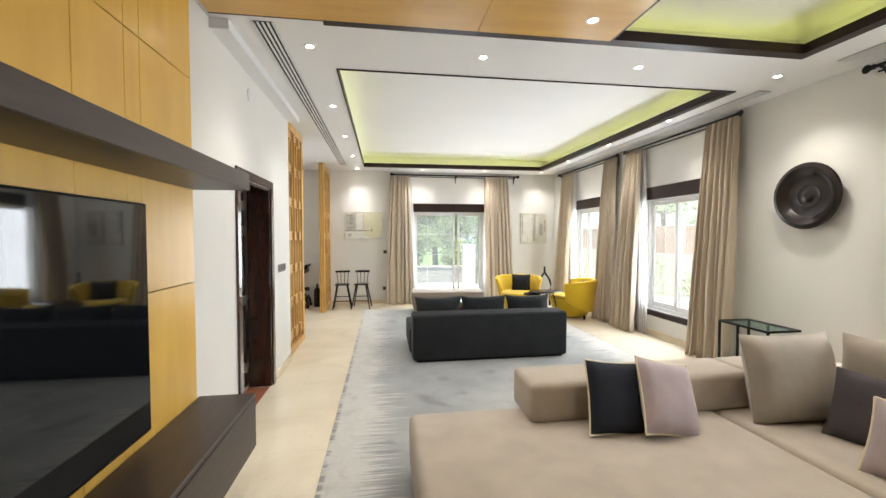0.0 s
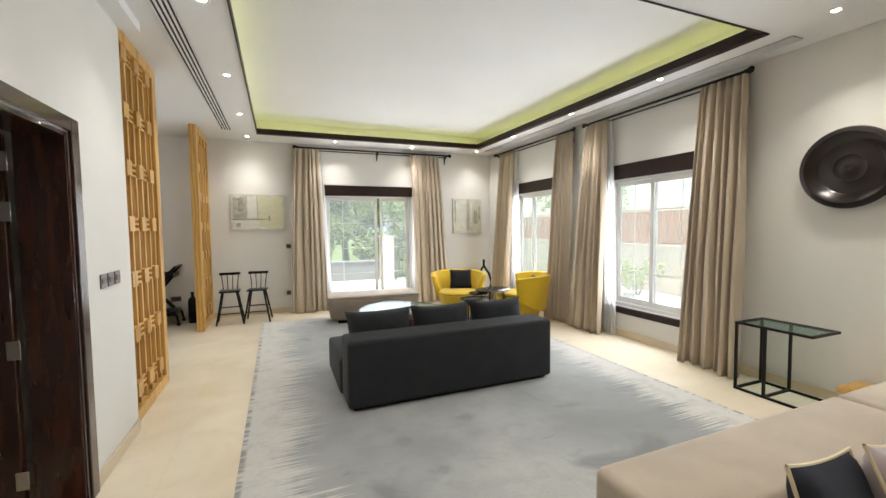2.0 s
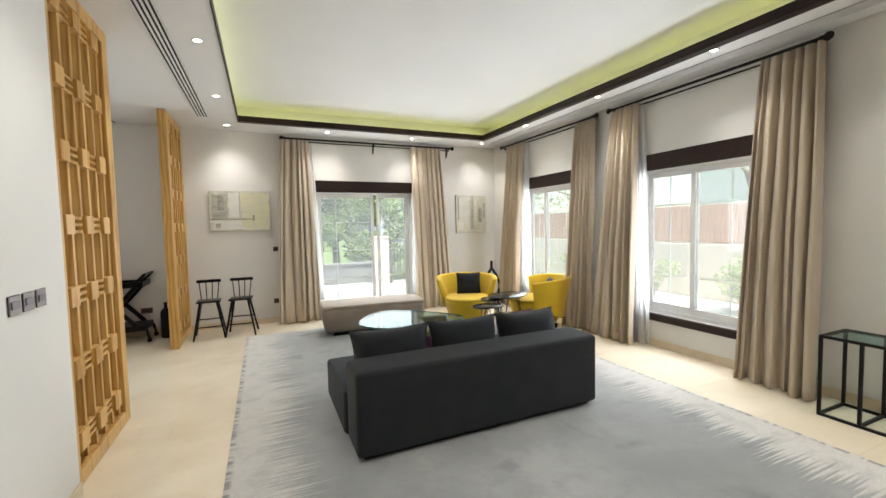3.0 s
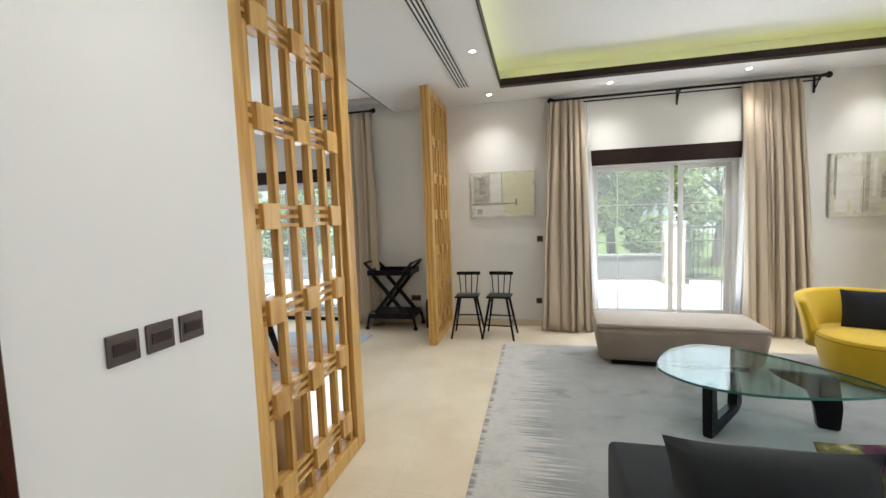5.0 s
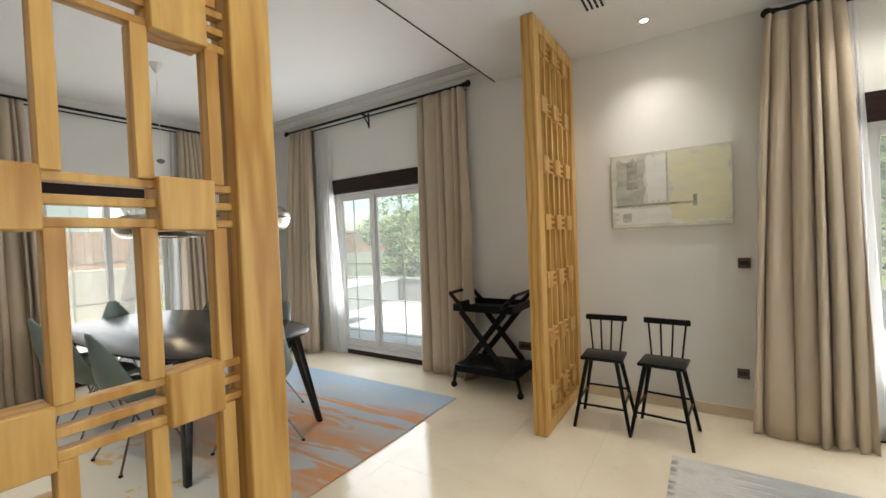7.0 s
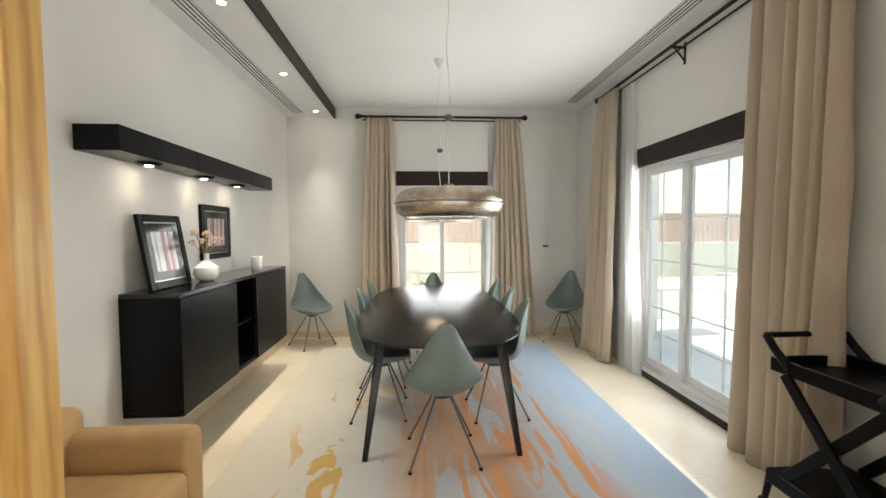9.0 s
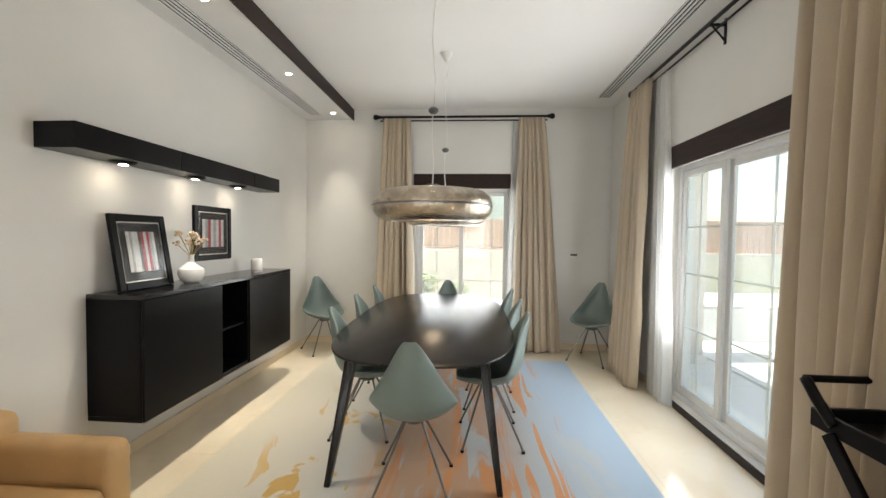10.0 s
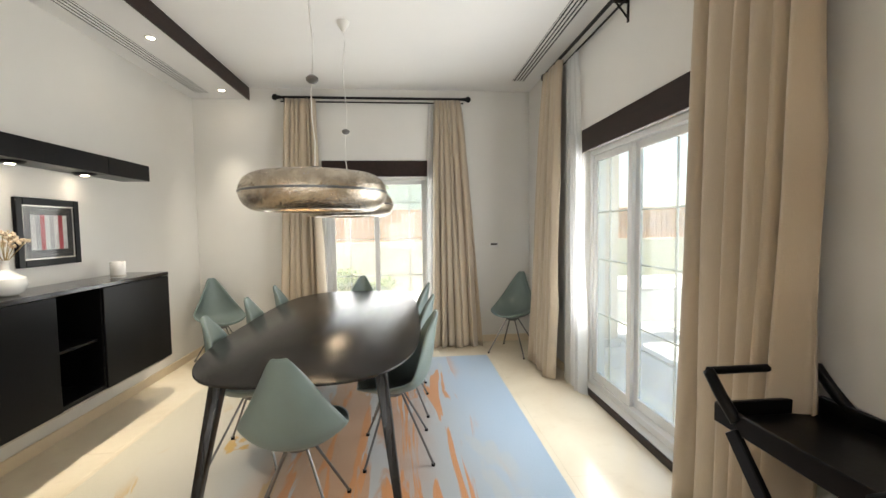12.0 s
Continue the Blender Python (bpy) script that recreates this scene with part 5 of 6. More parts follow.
def wall_shelf():
    s = thing("wall_shelf", "black box wall shelf with three small spotlights beneath", "wall shelf", Matrix.Translation((-4.64, DY0 + 0.002, 1.98)))
    w, d, h = 2.275, 0.24, 0.14
    for a, b in ((0, 0.506), (0.510, 1.492), (1.496, w)):
        one_box("box", BLACK, s, a, 0, 0, b, d, h, 0.003)
    for x in (0.59, 1.18, 1.85):
        bm = bmesh.new()
        lathe(bm, [(0, -0.018), (0.06, -0.018), (0.075, -0.006), (0.08, 0.0), (0, 0.0)], 20, Matrix.Translation((x, 0.12, -0.001)))
        r = part("spot_ring", bm, BLACK, s)
        bm = bmesh.new()
        lathe(bm, [(0, -0.021), (0.02, -0.021), (0.024, -0.0185), (0, -0.0185)], 16, Matrix.Translation((x, 0.12, -0.001)))
        part("lens", bm, LAMP_GLOW, r, "lit lens")
        spot((-4.64 + x, DY0 + 0.12, 1.945), 0.28, 120, 1.0, (1.0, 0.93, 0.82))
    return s


wall_shelf()


def framed_picture(m, w, h, label, stripes):
    s = thing("picture_frame", label, "picture", m, "black framed stripe prints")
    f = 0.05
    for a in ((-w / 2, 0, -w / 2 + f, h), (w / 2 - f, 0, w / 2, h), (-w / 2 + f, 0, w / 2 - f, f), (-w / 2 + f, h - f, w / 2 - f, h)):
        one_box("frame_bar", BLACK, s, a[0], -0.014, a[1], a[2], 0.014, a[3], 0.004)
    one_box("mount", mat("black_mount", (0.02, 0.02, 0.02), 0.7), s, -w / 2 + f, -0.004, f, w / 2 - f, 0.002, h - f, 0)
    for a in ((-w / 2 + f, f, -w / 2 + f + 0.007, h - f), (w / 2 - f - 0.007, f, w / 2 - f, h - f), (-w / 2 + f + 0.007, f, w / 2 - f - 0.007, f + 0.007), (-w / 2 + f + 0.007, h - f - 0.007, w / 2 - f - 0.007, h - f)):
        one_box("silver_fillet", mat_brass, s, a[0], 0.0022, a[1], a[2], 0.006, a[3], 0, "silver inner edge")
    x0, x1, z0, z1 = -w / 2 + 0.11, w / 2 - 0.11, 0.115, h - 0.115
    n = len(stripes)
    for i, c in enumerate(stripes):
        one_box("stripe", c, s, x0 + (x1 - x0) * i / n, 0.0022, z0, x0 + (x1 - x0) * (i + 1) / n, 0.004, z1, 0)
    g = one_box("pane", PICGLASS, s, -w / 2 + f, 0.008, f, w / 2 - f, 0.010, h - f, 0, "glass")
    g.visible_shadow = False
    return s


S_W = paint("stripe_white", (0.62, 0.62, 0.60), (0.45, 0.45, 0.45), 20)
S_G = paint("stripe_grey", (0.25, 0.25, 0.26), (0.40, 0.40, 0.40), 20)
S_R = paint("stripe_red", (0.42, 0.07, 0.08), (0.30, 0.06, 0.07), 20)
S_D = paint("stripe_dark", (0.05, 0.05, 0.055), (0.12, 0.12, 0.12), 20)
STR = [S_W, S_G, S_R, S_W, S_R, S_D, S_W, S_W, S_G, S_W]
framed_picture(Matrix.Translation((-2.955, 5.60, 1.157)) @ Matrix.Rotation(radians(9), 4, "X"), 0.455, 0.50, "black framed red and grey stripe print leaning on the sideboard", STR)
framed_picture(pose(-3.838, DY0 + 0.016, 1.293), 0.515, 0.475, "black framed red and grey stripe print hung on the wall", [S_W, S_R, S_W, S_G, S_W, S_R, S_G, S_W])
CERAMIC = mat("white_glaze", (0.78, 0.77, 0.74), 0.18, vary=0.03)


def flower_vase():
    s = thing("vase", "round white ceramic vase with dried flowers on the sideboard", "vase", Matrix.Translation((-3.30, 5.66, 1.156)))
    bm = bmesh.new()
    lathe(bm, [(0, 0), (0.045, 0), (0.075, 0.02), (0.092, 0.06), (0.085, 0.105), (0.05, 0.135), (0.022, 0.155), (0.018, 0.20), (0.026, 0.212), (0.02, 0.21), (0.014, 0.19), (0, 0.18)], 32)
    part("body", bm, CERAMIC, s)
    rnd = random.Random(3)
    dry, petal = mat("dry_stem", (0.30, 0.22, 0.10), 0.8), mat("dry_petals", (0.62, 0.50, 0.36), 0.85, vary=0.3, scale=30)
    for i in range(9):
        q, r = rnd.uniform(0, 6.28), rnd.uniform(0.02, 0.10)
        e = Vector((r * math.cos(q), r * math.sin(q), 0.25 + rnd.uniform(0.02, 0.12)))
        bm = bmesh.new()
        tube(bm, (0, 0, 0.19), e, 0.0025, seg=5)
        st = part("stem", bm, dry, s)
        bm = bmesh.new()
        for _ in range(12):
            d = Vector((rnd.uniform(-1, 1), rnd.uniform(-1, 1), rnd.uniform(-0.4, 1))).normalized() * 0.022
            bmesh.ops.create_icosphere(bm, subdivisions=1, radius=rnd.uniform(0.006, 0.012), matrix=Matrix.Translation(e + d))
        part("flower_head", bm, petal, st, "pale dried flower")
    return s


flower_vase()


def small_speaker():
    s = thing("candle_holder", "small white ribbed cylinder holder on the sideboard", "candle holder", Matrix.Translation((-4.17, 5.70, 1.156)))
    bm = bmesh.new()
    lathe(bm, [(0, 0), (0.048, 0), (0.052, 0.006), (0.052, 0.125), (0.047, 0.132), (0.042, 0.128), (0.042, 0.05), (0, 0.05)], 28)
    part("body", bm, CERAMIC, s)
    bm = bmesh.new()
    lathe(bm, [(0.0525, 0.012), (0.054, 0.014), (0.054, 0.022), (0.0525, 0.024)], 28)
    part("ring", bm, mat_brass, s)
    return s


small_speaker()

LEATHER = mat("tan_leather", (0.50, 0.315, 0.14), 0.45, vary=0.12, scale=5, bump=0.12, bump_scale=140)


def leather_chair():
    s = thing("leather_armchair", "tan leather armchair with block arms beside the oak screen", "armchair", Matrix.Translation((-2.12, 5.52, 0)))
    one_box("plinth", BLACK, s, 0.05, 0.05, 0, 0.82, 0.66, 0.05)
    pad_part("arm", LEATHER, s, 0.0, 0.0, 0.045, 0.13, 0.71, 0.595, 0.05)
    pad_part("arm", LEATHER, s, 0.74, 0.0, 0.045, 0.87, 0.71, 0.595, 0.05)
    pad_part("backrest", LEATHER, s, 0.0, 0.0, 0.30, 0.87, 0.16, 0.70, 0.06)
    pad_part("seat", LEATHER, s, 0.135, 0.14, 0.045, 0.735, 0.71, 0.43, 0.05)
    return s


leather_chair()


def trolley():
    s = thing("serving_trolley", "black wooden serving trolley with crossed legs and tray top", "serving trolley", Matrix.Translation((-2.12, 9.18, 0)))
    w, d = 0.70, 0.45
    bm = bmesh.new()
    box(bm, 0.04, 0.02, 0.79, w - 0.04, d - 0.02, 0.805, 0.003, 1)
    part("tray_floor", bm, BLACK, s)
    for a in ((0.03, 0.0, 0.785, w - 0.03, 0.02, 0.86), (0.03, d - 0.02, 0.785, w - 0.03, d, 0.86), (0.03, 0.02, 0.785, 0.05, d - 0.02, 0.86), (w - 0.05, 0.02, 0.785, w - 0.03, d - 0.02, 0.86)):
        one_box("tray_side", BLACK, s, *a, 0.004)
    for x, o in ((0.0, -1), (w, 1)):
        for y in (0.0, d):
            bm = bmesh.new()
            pts = [(x - o * 0.14, y, 0.83), (x - o * 0.06, y, 0.90), (x - o * 0.01, y, 0.955), (x, y, 0.965)]
            sweep(bm, pts, 0.021, 10)
            part("handle_arm", bm, BLACK, s)
        bm = bmesh.new()
        tube(bm, (x, 0, 0.965), (x, d, 0.965), 0.016, seg=10)
        part("handle_bar", bm, BLACK, s)
    for y in (0.012, d - 0.012):
        for x0, x1 in ((0.12, 0.58), (0.58, 0.12)):
            bm = bmesh.new()
            v = box(bm, -0.028, -0.012, 0, 0.028, 0.012, 1.0, 0.004, 1)
            a, b = Vector((x0, y + (0.013 if x0 < x1 else -0.013), 0.24)), Vector((x1, y + (0.013 if x0 < x1 else -0.013), 0.79))
            L = (b - a).length
            m = Matrix.Translation(a) @ Matrix.Rotation(math.atan2(b.x - a.x, b.z - a.z), 4, "Y") @ Matrix.Diagonal((1, 1, L, 1))
            bmesh.ops.transform(bm, matrix=m, verts=bm.verts[:])
            part("cross_leg", bm, BLACK, s)
    one_box("lower_shelf", BLACK, s, 0.02, 0.0, 0.17, w - 0.02, d, 0.245, 0.006)
    for x, o in ((0.02, -1), (w - 0.02, 1)):
        for y in (0.03, d - 0.03):
            bm = bmesh.new()
            tube(bm, (x, y, 0.19), (x + o * 0.03, y, 0.05), 0.02, 0.015, 8)
            f = part("foot", bm, BLACK, s)
            bm = bmesh.new()
            tube(bm, (x + o * 0.03, y - 0.012, 0.03), (x + o * 0.03, y + 0.012, 0.03), 0.03, seg=16)
            part("castor", bm, BLACK, f)
    return s


trolley()


def floor_bottle():
    s = thing("floor_vase", "slim black bottle-shaped vase on the floor behind the oak screen", "vase", Matrix.Translation((-1.235, 9.40, 0.001)))
    bm = bmesh.new()
    lathe(bm, [(0, 0), (0.062, 0), (0.07, 0.01), (0.07, 0.36), (0.062, 0.40), (0.03, 0.43), (0.024, 0.44), (0, 0.44)], 28)
    part("body", bm, BLACK, s)
    bm = bmesh.new()
    lathe(bm, [(0, 0.4405), (0.022, 0.4405), (0.02, 0.50), (0.026, 0.505), (0.026, 0.52), (0, 0.52)], 20)
    part("neck", bm, BLACK, s)
    return s


floor_bottle()

# ---- rugs ----
def ramp(t, fac, stops):
    r = t.nodes.new("ShaderNodeValToRGB")
    while len(r.color_ramp.elements) > 1:
        r.color_ramp.elements.remove(r.color_ramp.elements[-1])
    r.color_ramp.elements[0].position, r.color_ramp.elements[0].color = stops[0][0], (*stops[0][1], 1)
    for p, c in stops[1:]:
        e = r.color_ramp.elements.new(p)
        e.color = (*c, 1)
    t.links.new(fac, r.inputs[0])
    return r.outputs[0]


def calc(t, op, a, b=None, clamp=False):
    n = t.nodes.new("ShaderNodeMath")
    n.operation, n.use_clamp = op, clamp
    for i, v in enumerate((a, b)):
        if v is None:
            continue
        if isinstance(v, (int, float)):
            n.inputs[i].default_value = v
        else:
            t.links.new(v, n.inputs[i])
    return n.outputs[0]


def mixc(t, fac, a, b):
    n = t.nodes.new("ShaderNodeMix")
    n.data_type = "RGBA"
    for i, v in ((0, fac), (6, a), (7, b)):
        if isinstance(v, tuple):
            n.inputs[i].default_value = (*v, 1)
        elif isinstance(v, (int, float)):
            n.inputs[i].default_value = v
        else:
            t.links.new(v, n.inputs[i])
    return n.outputs[2]


def noise_fac(t, vec, scale, stretch=(1, 1, 1), detail=4.0, shift=(0, 0, 0), dist=0.0):
    mp = t.nodes.new("ShaderNodeMapping")
    mp.inputs["Scale"].default_value, mp.inputs["Location"].default_value = stretch, shift
    t.links.new(vec, mp.inputs["Vector"])
    n = t.nodes.new("ShaderNodeTexNoise")
    n.inputs["Scale"].default_value, n.inputs["Detail"].default_value, n.inputs["Distortion"].default_value = scale, detail, dist
    t.links.new(mp.outputs[0], n.inputs["Vector"])
    return n.outputs["Fac"]


def step(t, v, lo, hi):
    n = t.nodes.new("ShaderNodeMapRange")
    n.interpolation_type = "SMOOTHSTEP"
    n.inputs["From Min"].default_value, n.inputs["From Max"].default_value = lo, hi
    t.links.new(v, n.inputs["Value"])
    return n.outputs[0]


def pile_material(name):
    m = bpy.data.materials.new(name)
    m.use_nodes = True
    t = m.node_tree
    b = t.nodes["Principled BSDF"]
    b.inputs["Roughness"].default_value = 0.92
    b.inputs["Sheen Weight"].default_value = 0.25
    b.inputs["Specular IOR Level"].default_value = 0.2
    co = t.nodes.new("ShaderNodeTexCoord").outputs["Object"]
    bump = t.nodes.new("ShaderNodeBump")
    bump.inputs["Strength"].default_value, bump.inputs["Distance"].default_value = 0.5, 0.008
    fine = t.nodes.new("ShaderNodeTexNoise")
    fine.inputs["Scale"].default_value = 260
    t.links.new(co, fine.inputs["Vector"])
    t.links.new(fine.outputs["Fac"], bump.inputs["Height"])
    t.links.new(bump.outputs[0], b.inputs["Normal"])
    return m, t, b, co


def living_rug():
    x0, x1, y0, y1 = -0.16, 3.58, 0.4, 8.78
    m, t, b, co = pile_material("grey_streaked_pile")
    sep = t.nodes.new("ShaderNodeSeparateXYZ")
    t.links.new(co, sep.inputs[0])
    X, Y = sep.outputs[0], sep.outputs[1]
    cloud = noise_fac(t, co, 0.9, detail=6, dist=0.4)
    base = ramp(t, cloud, [(0.30, (0.235, 0.245, 0.245)), (0.5, (0.325, 0.335, 0.33)), (0.70, (0.44, 0.445, 0.425))])
    blot = step(t, noise_fac(t, co, 1.15, (0.8, 1.3, 1), 5, (4.3, 1.1, 0), 0.6), 0.62, 0.72)
    base = mixc(t, calc(t, "MULTIPLY", blot, 0.7), base, (0.15, 0.155, 0.16))
    spots = step(t, noise_fac(t, co, 2.4, (1, 1.2, 1), 5, (1.7, 6.2, 0), 0.5), 0.60, 0.70)
    base = mixc(t, calc(t, "MULTIPLY", spots, 0.45), base, (0.15, 0.155, 0.155))
    edge = calc(t, "MINIMUM", calc(t, "SUBTRACT", X, x0), calc(t, "SUBTRACT", x1, X))
    rag = noise_fac(t, co, 3.0, (0.45, 20, 1), 5)
    rag2 = noise_fac(t, co, 1.0, (0.2, 1.2, 1), 3, (7, 2, 0))
    reach = calc(t, "ADD", calc(t, "MULTIPLY", rag, 0.95), calc(t, "MULTIPLY", rag2, 0.45))
    white = step(t, calc(t, "SUBTRACT", reach, calc(t, "MULTIPLY", edge, 0.85)), 0.31, 0.45)
    base = mixc(t, calc(t, "MULTIPLY", white, 0.85), base, (0.62, 0.60, 0.56))
    border = step(t, calc(t, "MULTIPLY", edge, -1.0), -0.05, -0.02)
    base = mixc(t, calc(t, "MULTIPLY", calc(t, "MULTIPLY", border, step(t, noise_fac(t, co, 4, (1, 6, 1), 3, (2, 9, 0)), 0.4, 0.6)), 0.8), base, (0.16, 0.16, 0.16))
    grain = noise_fac(t, co, 40, (1, 3, 1), 2)
    mott = noise_fac(t, co, 7.0, (1, 1, 1), 6, (1, 3, 0), 0.5)
    base = mixc(t, calc(t, "MULTIPLY", step(t, mott, 0.45, 0.75), 0.28), base, (0.20, 0.205, 0.21))
    base = mixc(t, calc(t, "MULTIPLY", step(t, grain, 0.35, 0.75), 0.20), base, (0.2, 0.2, 0.2))
    t.links.new(base, b.inputs["Base Color"])
    bm = bmesh.new()
    box(bm, x0, y0, 0.0005, x1, y1, 0.012, 0.004, 2)
    return tagged(new("rug", mesh_of("rug", bm, m)), "large grey wool rug with ragged white streaks along its sides", "rug")


def dining_rug():
    x0, x1, y0, y1 = -5.35, -1.95, 6.05, 8.95
    m, t, b, co = pile_material("watercolour_pile")
    sep = t.nodes.new("ShaderNodeSeparateXYZ")
    t.links.new(co, sep.inputs[0])
    X, Y = sep.outputs[0], sep.outputs[1]
    wob = noise_fac(t, co, 1.1, (0.6, 1.0, 1), 4, (3, 3, 0))
    yy = calc(t, "ADD", Y, calc(t, "MULTIPLY", calc(t, "SUBTRACT", wob, 0.5), 0.7))
    v = t.nodes.new("ShaderNodeMapRange")
    v.inputs["From Min"].default_value, v.inputs["From Max"].default_value = y0, y1
    t.links.new(yy, v.inputs["Value"])
    # bands across the rug, from the sideboard to the patio door
    base = ramp(t, v.outputs[0], [(0.0, (0.60, 0.56, 0.45)), (0.20, (0.58, 0.55, 0.48)), (0.34, (0.50, 0.50, 0.47)), (0.45, (0.50, 0.33, 0.21)), (0.62, (0.48, 0.27, 0.15)), (0.72, (0.42, 0.44, 0.45)), (0.82, (0.40, 0.47, 0.54)), (0.9, (0.37, 0.47, 0.58)), (1.0, (0.35, 0.46, 0.58))])
    pale = step(t, noise_fac(t, co, 1.7, (0.55, 2.6, 1), 5, (1, 5, 0), 0.8), 0.54, 0.60)
    mid = calc(t, "MULTIPLY", step(t, v.outputs[0], 0.30, 0.45), calc(t, "SUBTRACT", 1.0, step(t, v.outputs[0], 0.85, 0.95)))
    base = mixc(t, calc(t, "MULTIPLY", calc(t, "MULTIPLY", pale, mid), 0.85), base, (0.44, 0.48, 0.50))
    streak = step(t, noise_fac(t, co, 1.9, (0.45, 3.6, 1), 5, (9, 2, 0), 1.0), 0.53, 0.57)
    band = calc(t, "MULTIPLY", step(t, v.outputs[0], 0.36, 0.48), calc(t, "SUBTRACT", 1.0, step(t, v.outputs[0], 0.80, 0.88)))
    base = mixc(t, calc(t, "MULTIPLY", calc(t, "MULTIPLY", streak, band), 0.9), base, (0.60, 0.25, 0.075))
    gold = step(t, noise_fac(t, co, 2.0, (0.8, 1.7, 1), 6, (2, 8, 0), 1.4), 0.575, 0.605)
    gband = calc(t, "MULTIPLY", step(t, v.outputs[0], 0.08, 0.16), calc(t, "SUBTRACT", 1.0, step(t, v.outputs[0], 0.36, 0.46)))
    gband = calc(t, "MULTIPLY", gband, step(t, X, -4.6, -3.4))
    base = mixc(t, calc(t, "MULTIPLY", calc(t, "MULTIPLY", gold, gband), 0.85), base, (0.56, 0.33, 0.045))
    t.links.new(base, b.inputs["Base Color"])
    bm = bmesh.new()
    box(bm, x0, y0, 0.0005, x1, y1, 0.012, 0.004, 2)
    return tagged(new("rug", mesh_of("rug", bm, m)), "watercolour rug in pale blue, rust and gold under the dining table", "rug")


living_rug()
dining_rug()

# ---- outdoors ----
PAVE = mat("pale_paving", (0.52, 0.505, 0.475), 0.75, vary=0.08, scale=1.5, bump=0.2, bump_scale=90)
LAWN = mat("lawn", (0.10, 0.16, 0.035), 0.9, base2=(0.16, 0.19, 0.06), scale=3, bump=0.5, bump_scale=120)
RENDER = mat("sand_render", (0.66, 0.57, 0.45), 0.85, vary=0.06, scale=2, bump=0.2, bump_scale=120)
GREYWALL = mat("grey_render", (0.22, 0.21, 0.20), 0.85, vary=0.06, scale=2, bump=0.2, bump_scale=120)
FENCE = mat("brown_fence_boards", (0.52, 0.25, 0.12), 0.7, base2=(0.43, 0.19, 0.09), scale=4, stretch=(4, 4, 0.5), bump=0.2)
BARK = mat("bark", (0.20, 0.15, 0.11), 0.9, vary=0.3, scale=12, bump=0.6, bump_scale=40)
WHITEWALL = mat("white_render", (0.74, 0.73, 0.70), 0.85, vary=0.03, scale=2)
bm = bmesh.new()
bmesh.ops.create_grid(bm, x_segments=8, y_segments=8, size=250, matrix=Matrix.Translation((0, 0, -0.16)))
tagged(new("ground", mesh_of("ground", bm, LAWN)), "short lawn stretching out round the house", "ground", kind="structure")

bm = bmesh.new()
box(bm, -9.0, FAR + TH + 0.002, -0.155, 6.5, 14.2, -0.075)
terrace = setting("pavement", bm, GREYWALL, "pale stone paved terrace outside the doors", "pavement")
slab = mesh_of("slab", (lambda b: (box(b, 0.004, 0.004, 0, 0.996, 0.996, 0.02, 0.004, 1), b)[1])(bmesh.new()), PAVE)
for i in range(15):
    for j in range(4):
        o = new("slab", slab)
        o.parent = terrace
        o.location = (-8.9 + i, 9.92 + j * 1.05, -0.076)

for x0, y0, x1, y1, label in ((-10.99, 3.0, DX0 - TH - 0.01, FAR + TH, "pale paved side yard beside the dining room"), (LX1 + TH + 0.01, -4.0, 8.59, FAR + TH, "pale paved side yard beside the living room")):
    bm = bmesh.new()
    box(bm, x0, y0, -0.155, x1, y1, -0.10)
    setting("pavement_side", bm, PAVE, label, "pavement")
root = thing("patio_column", "sand-coloured rendered column at the patio corner", "column")
one_box("shaft", RENDER, root, -6.13, 10.35, -0.055, -5.68, 10.75, 3.35, 0.01)
one_box("base", PAVE, root, -6.16, 10.32, -0.056, -5.65, 10.78, 0.05, 0.006)
root = thing("planter_wall", "low grey rendered planter wall along the terrace", "planter")
one_box("wall", GREYWALL, root, -9.0, 14.2, -0.15, 3.2, 14.45, 0.47, 0.01)
one_box("coping", GREYWALL, root, -9.02, 14.16, 0.47, 3.22, 14.49, 0.53, 0.01)
root = thing("planter_wall", "low white rendered planter wall beside the patio", "planter")
one_box("wall", WHITEWALL, root, -8.4, 11.3, -0.15, -6.9, 14.15, 0.45, 0.01)
one_box("coping", PAVE, root, -8.43, 11.27, 0.45, -6.87, 14.15, 0.50, 0.01)


def iron_gate():
    s = thing("metal_gate", "dark grey metal garden gate with upright bars", "gate", Matrix.Translation((3.38, 13.55, -0.06)))
    steel = mat("grey_gate_steel", (0.10, 0.10, 0.10), 0.5, 0.5)
    one_box("gate_post", steel, s, 0, -0.04, 0, 0.08, 0.04, 1.30, 0.004)
    one_box("gate_post", steel, s, 0.80, -0.04, 0, 0.88, 0.04, 1.30, 0.004)
    for z in (0.10, 1.20):
        one_box("gate_rail", steel, s, 0.08, -0.02, z, 0.80, 0.02, z + 0.05, 0.003)
    for i in range(7):
        x = 0.17 + i * 0.09
        one_box("gate_bar", steel, s, x - 0.009, -0.009, 0.15, x + 0.009, 0.009, 1.20, 0.002)
    return s


iron_gate()
root = thing("gate_pillar", "sand-coloured rendered pillar beside the gate", "pillar")
one_box("shaft", RENDER, root, 2.95, 13.45, -0.05, 3.36, 13.67, 1.25, 0.01)
one_box("cap", PAVE, root, 2.92, 13.42, 1.25, 3.375, 13.70, 1.31, 0.01)
root = thing("garden_wall", "sand-coloured rendered garden wall beside the gate", "garden wall")
one_box("wall", RENDER, root, 4.28, 13.45, -0.05, 6.45, 13.67, 1.25, 0.01)
one_box("coping", PAVE, root, 4.26, 13.42, 1.25, 6.47, 13.70, 1.31, 0.01)


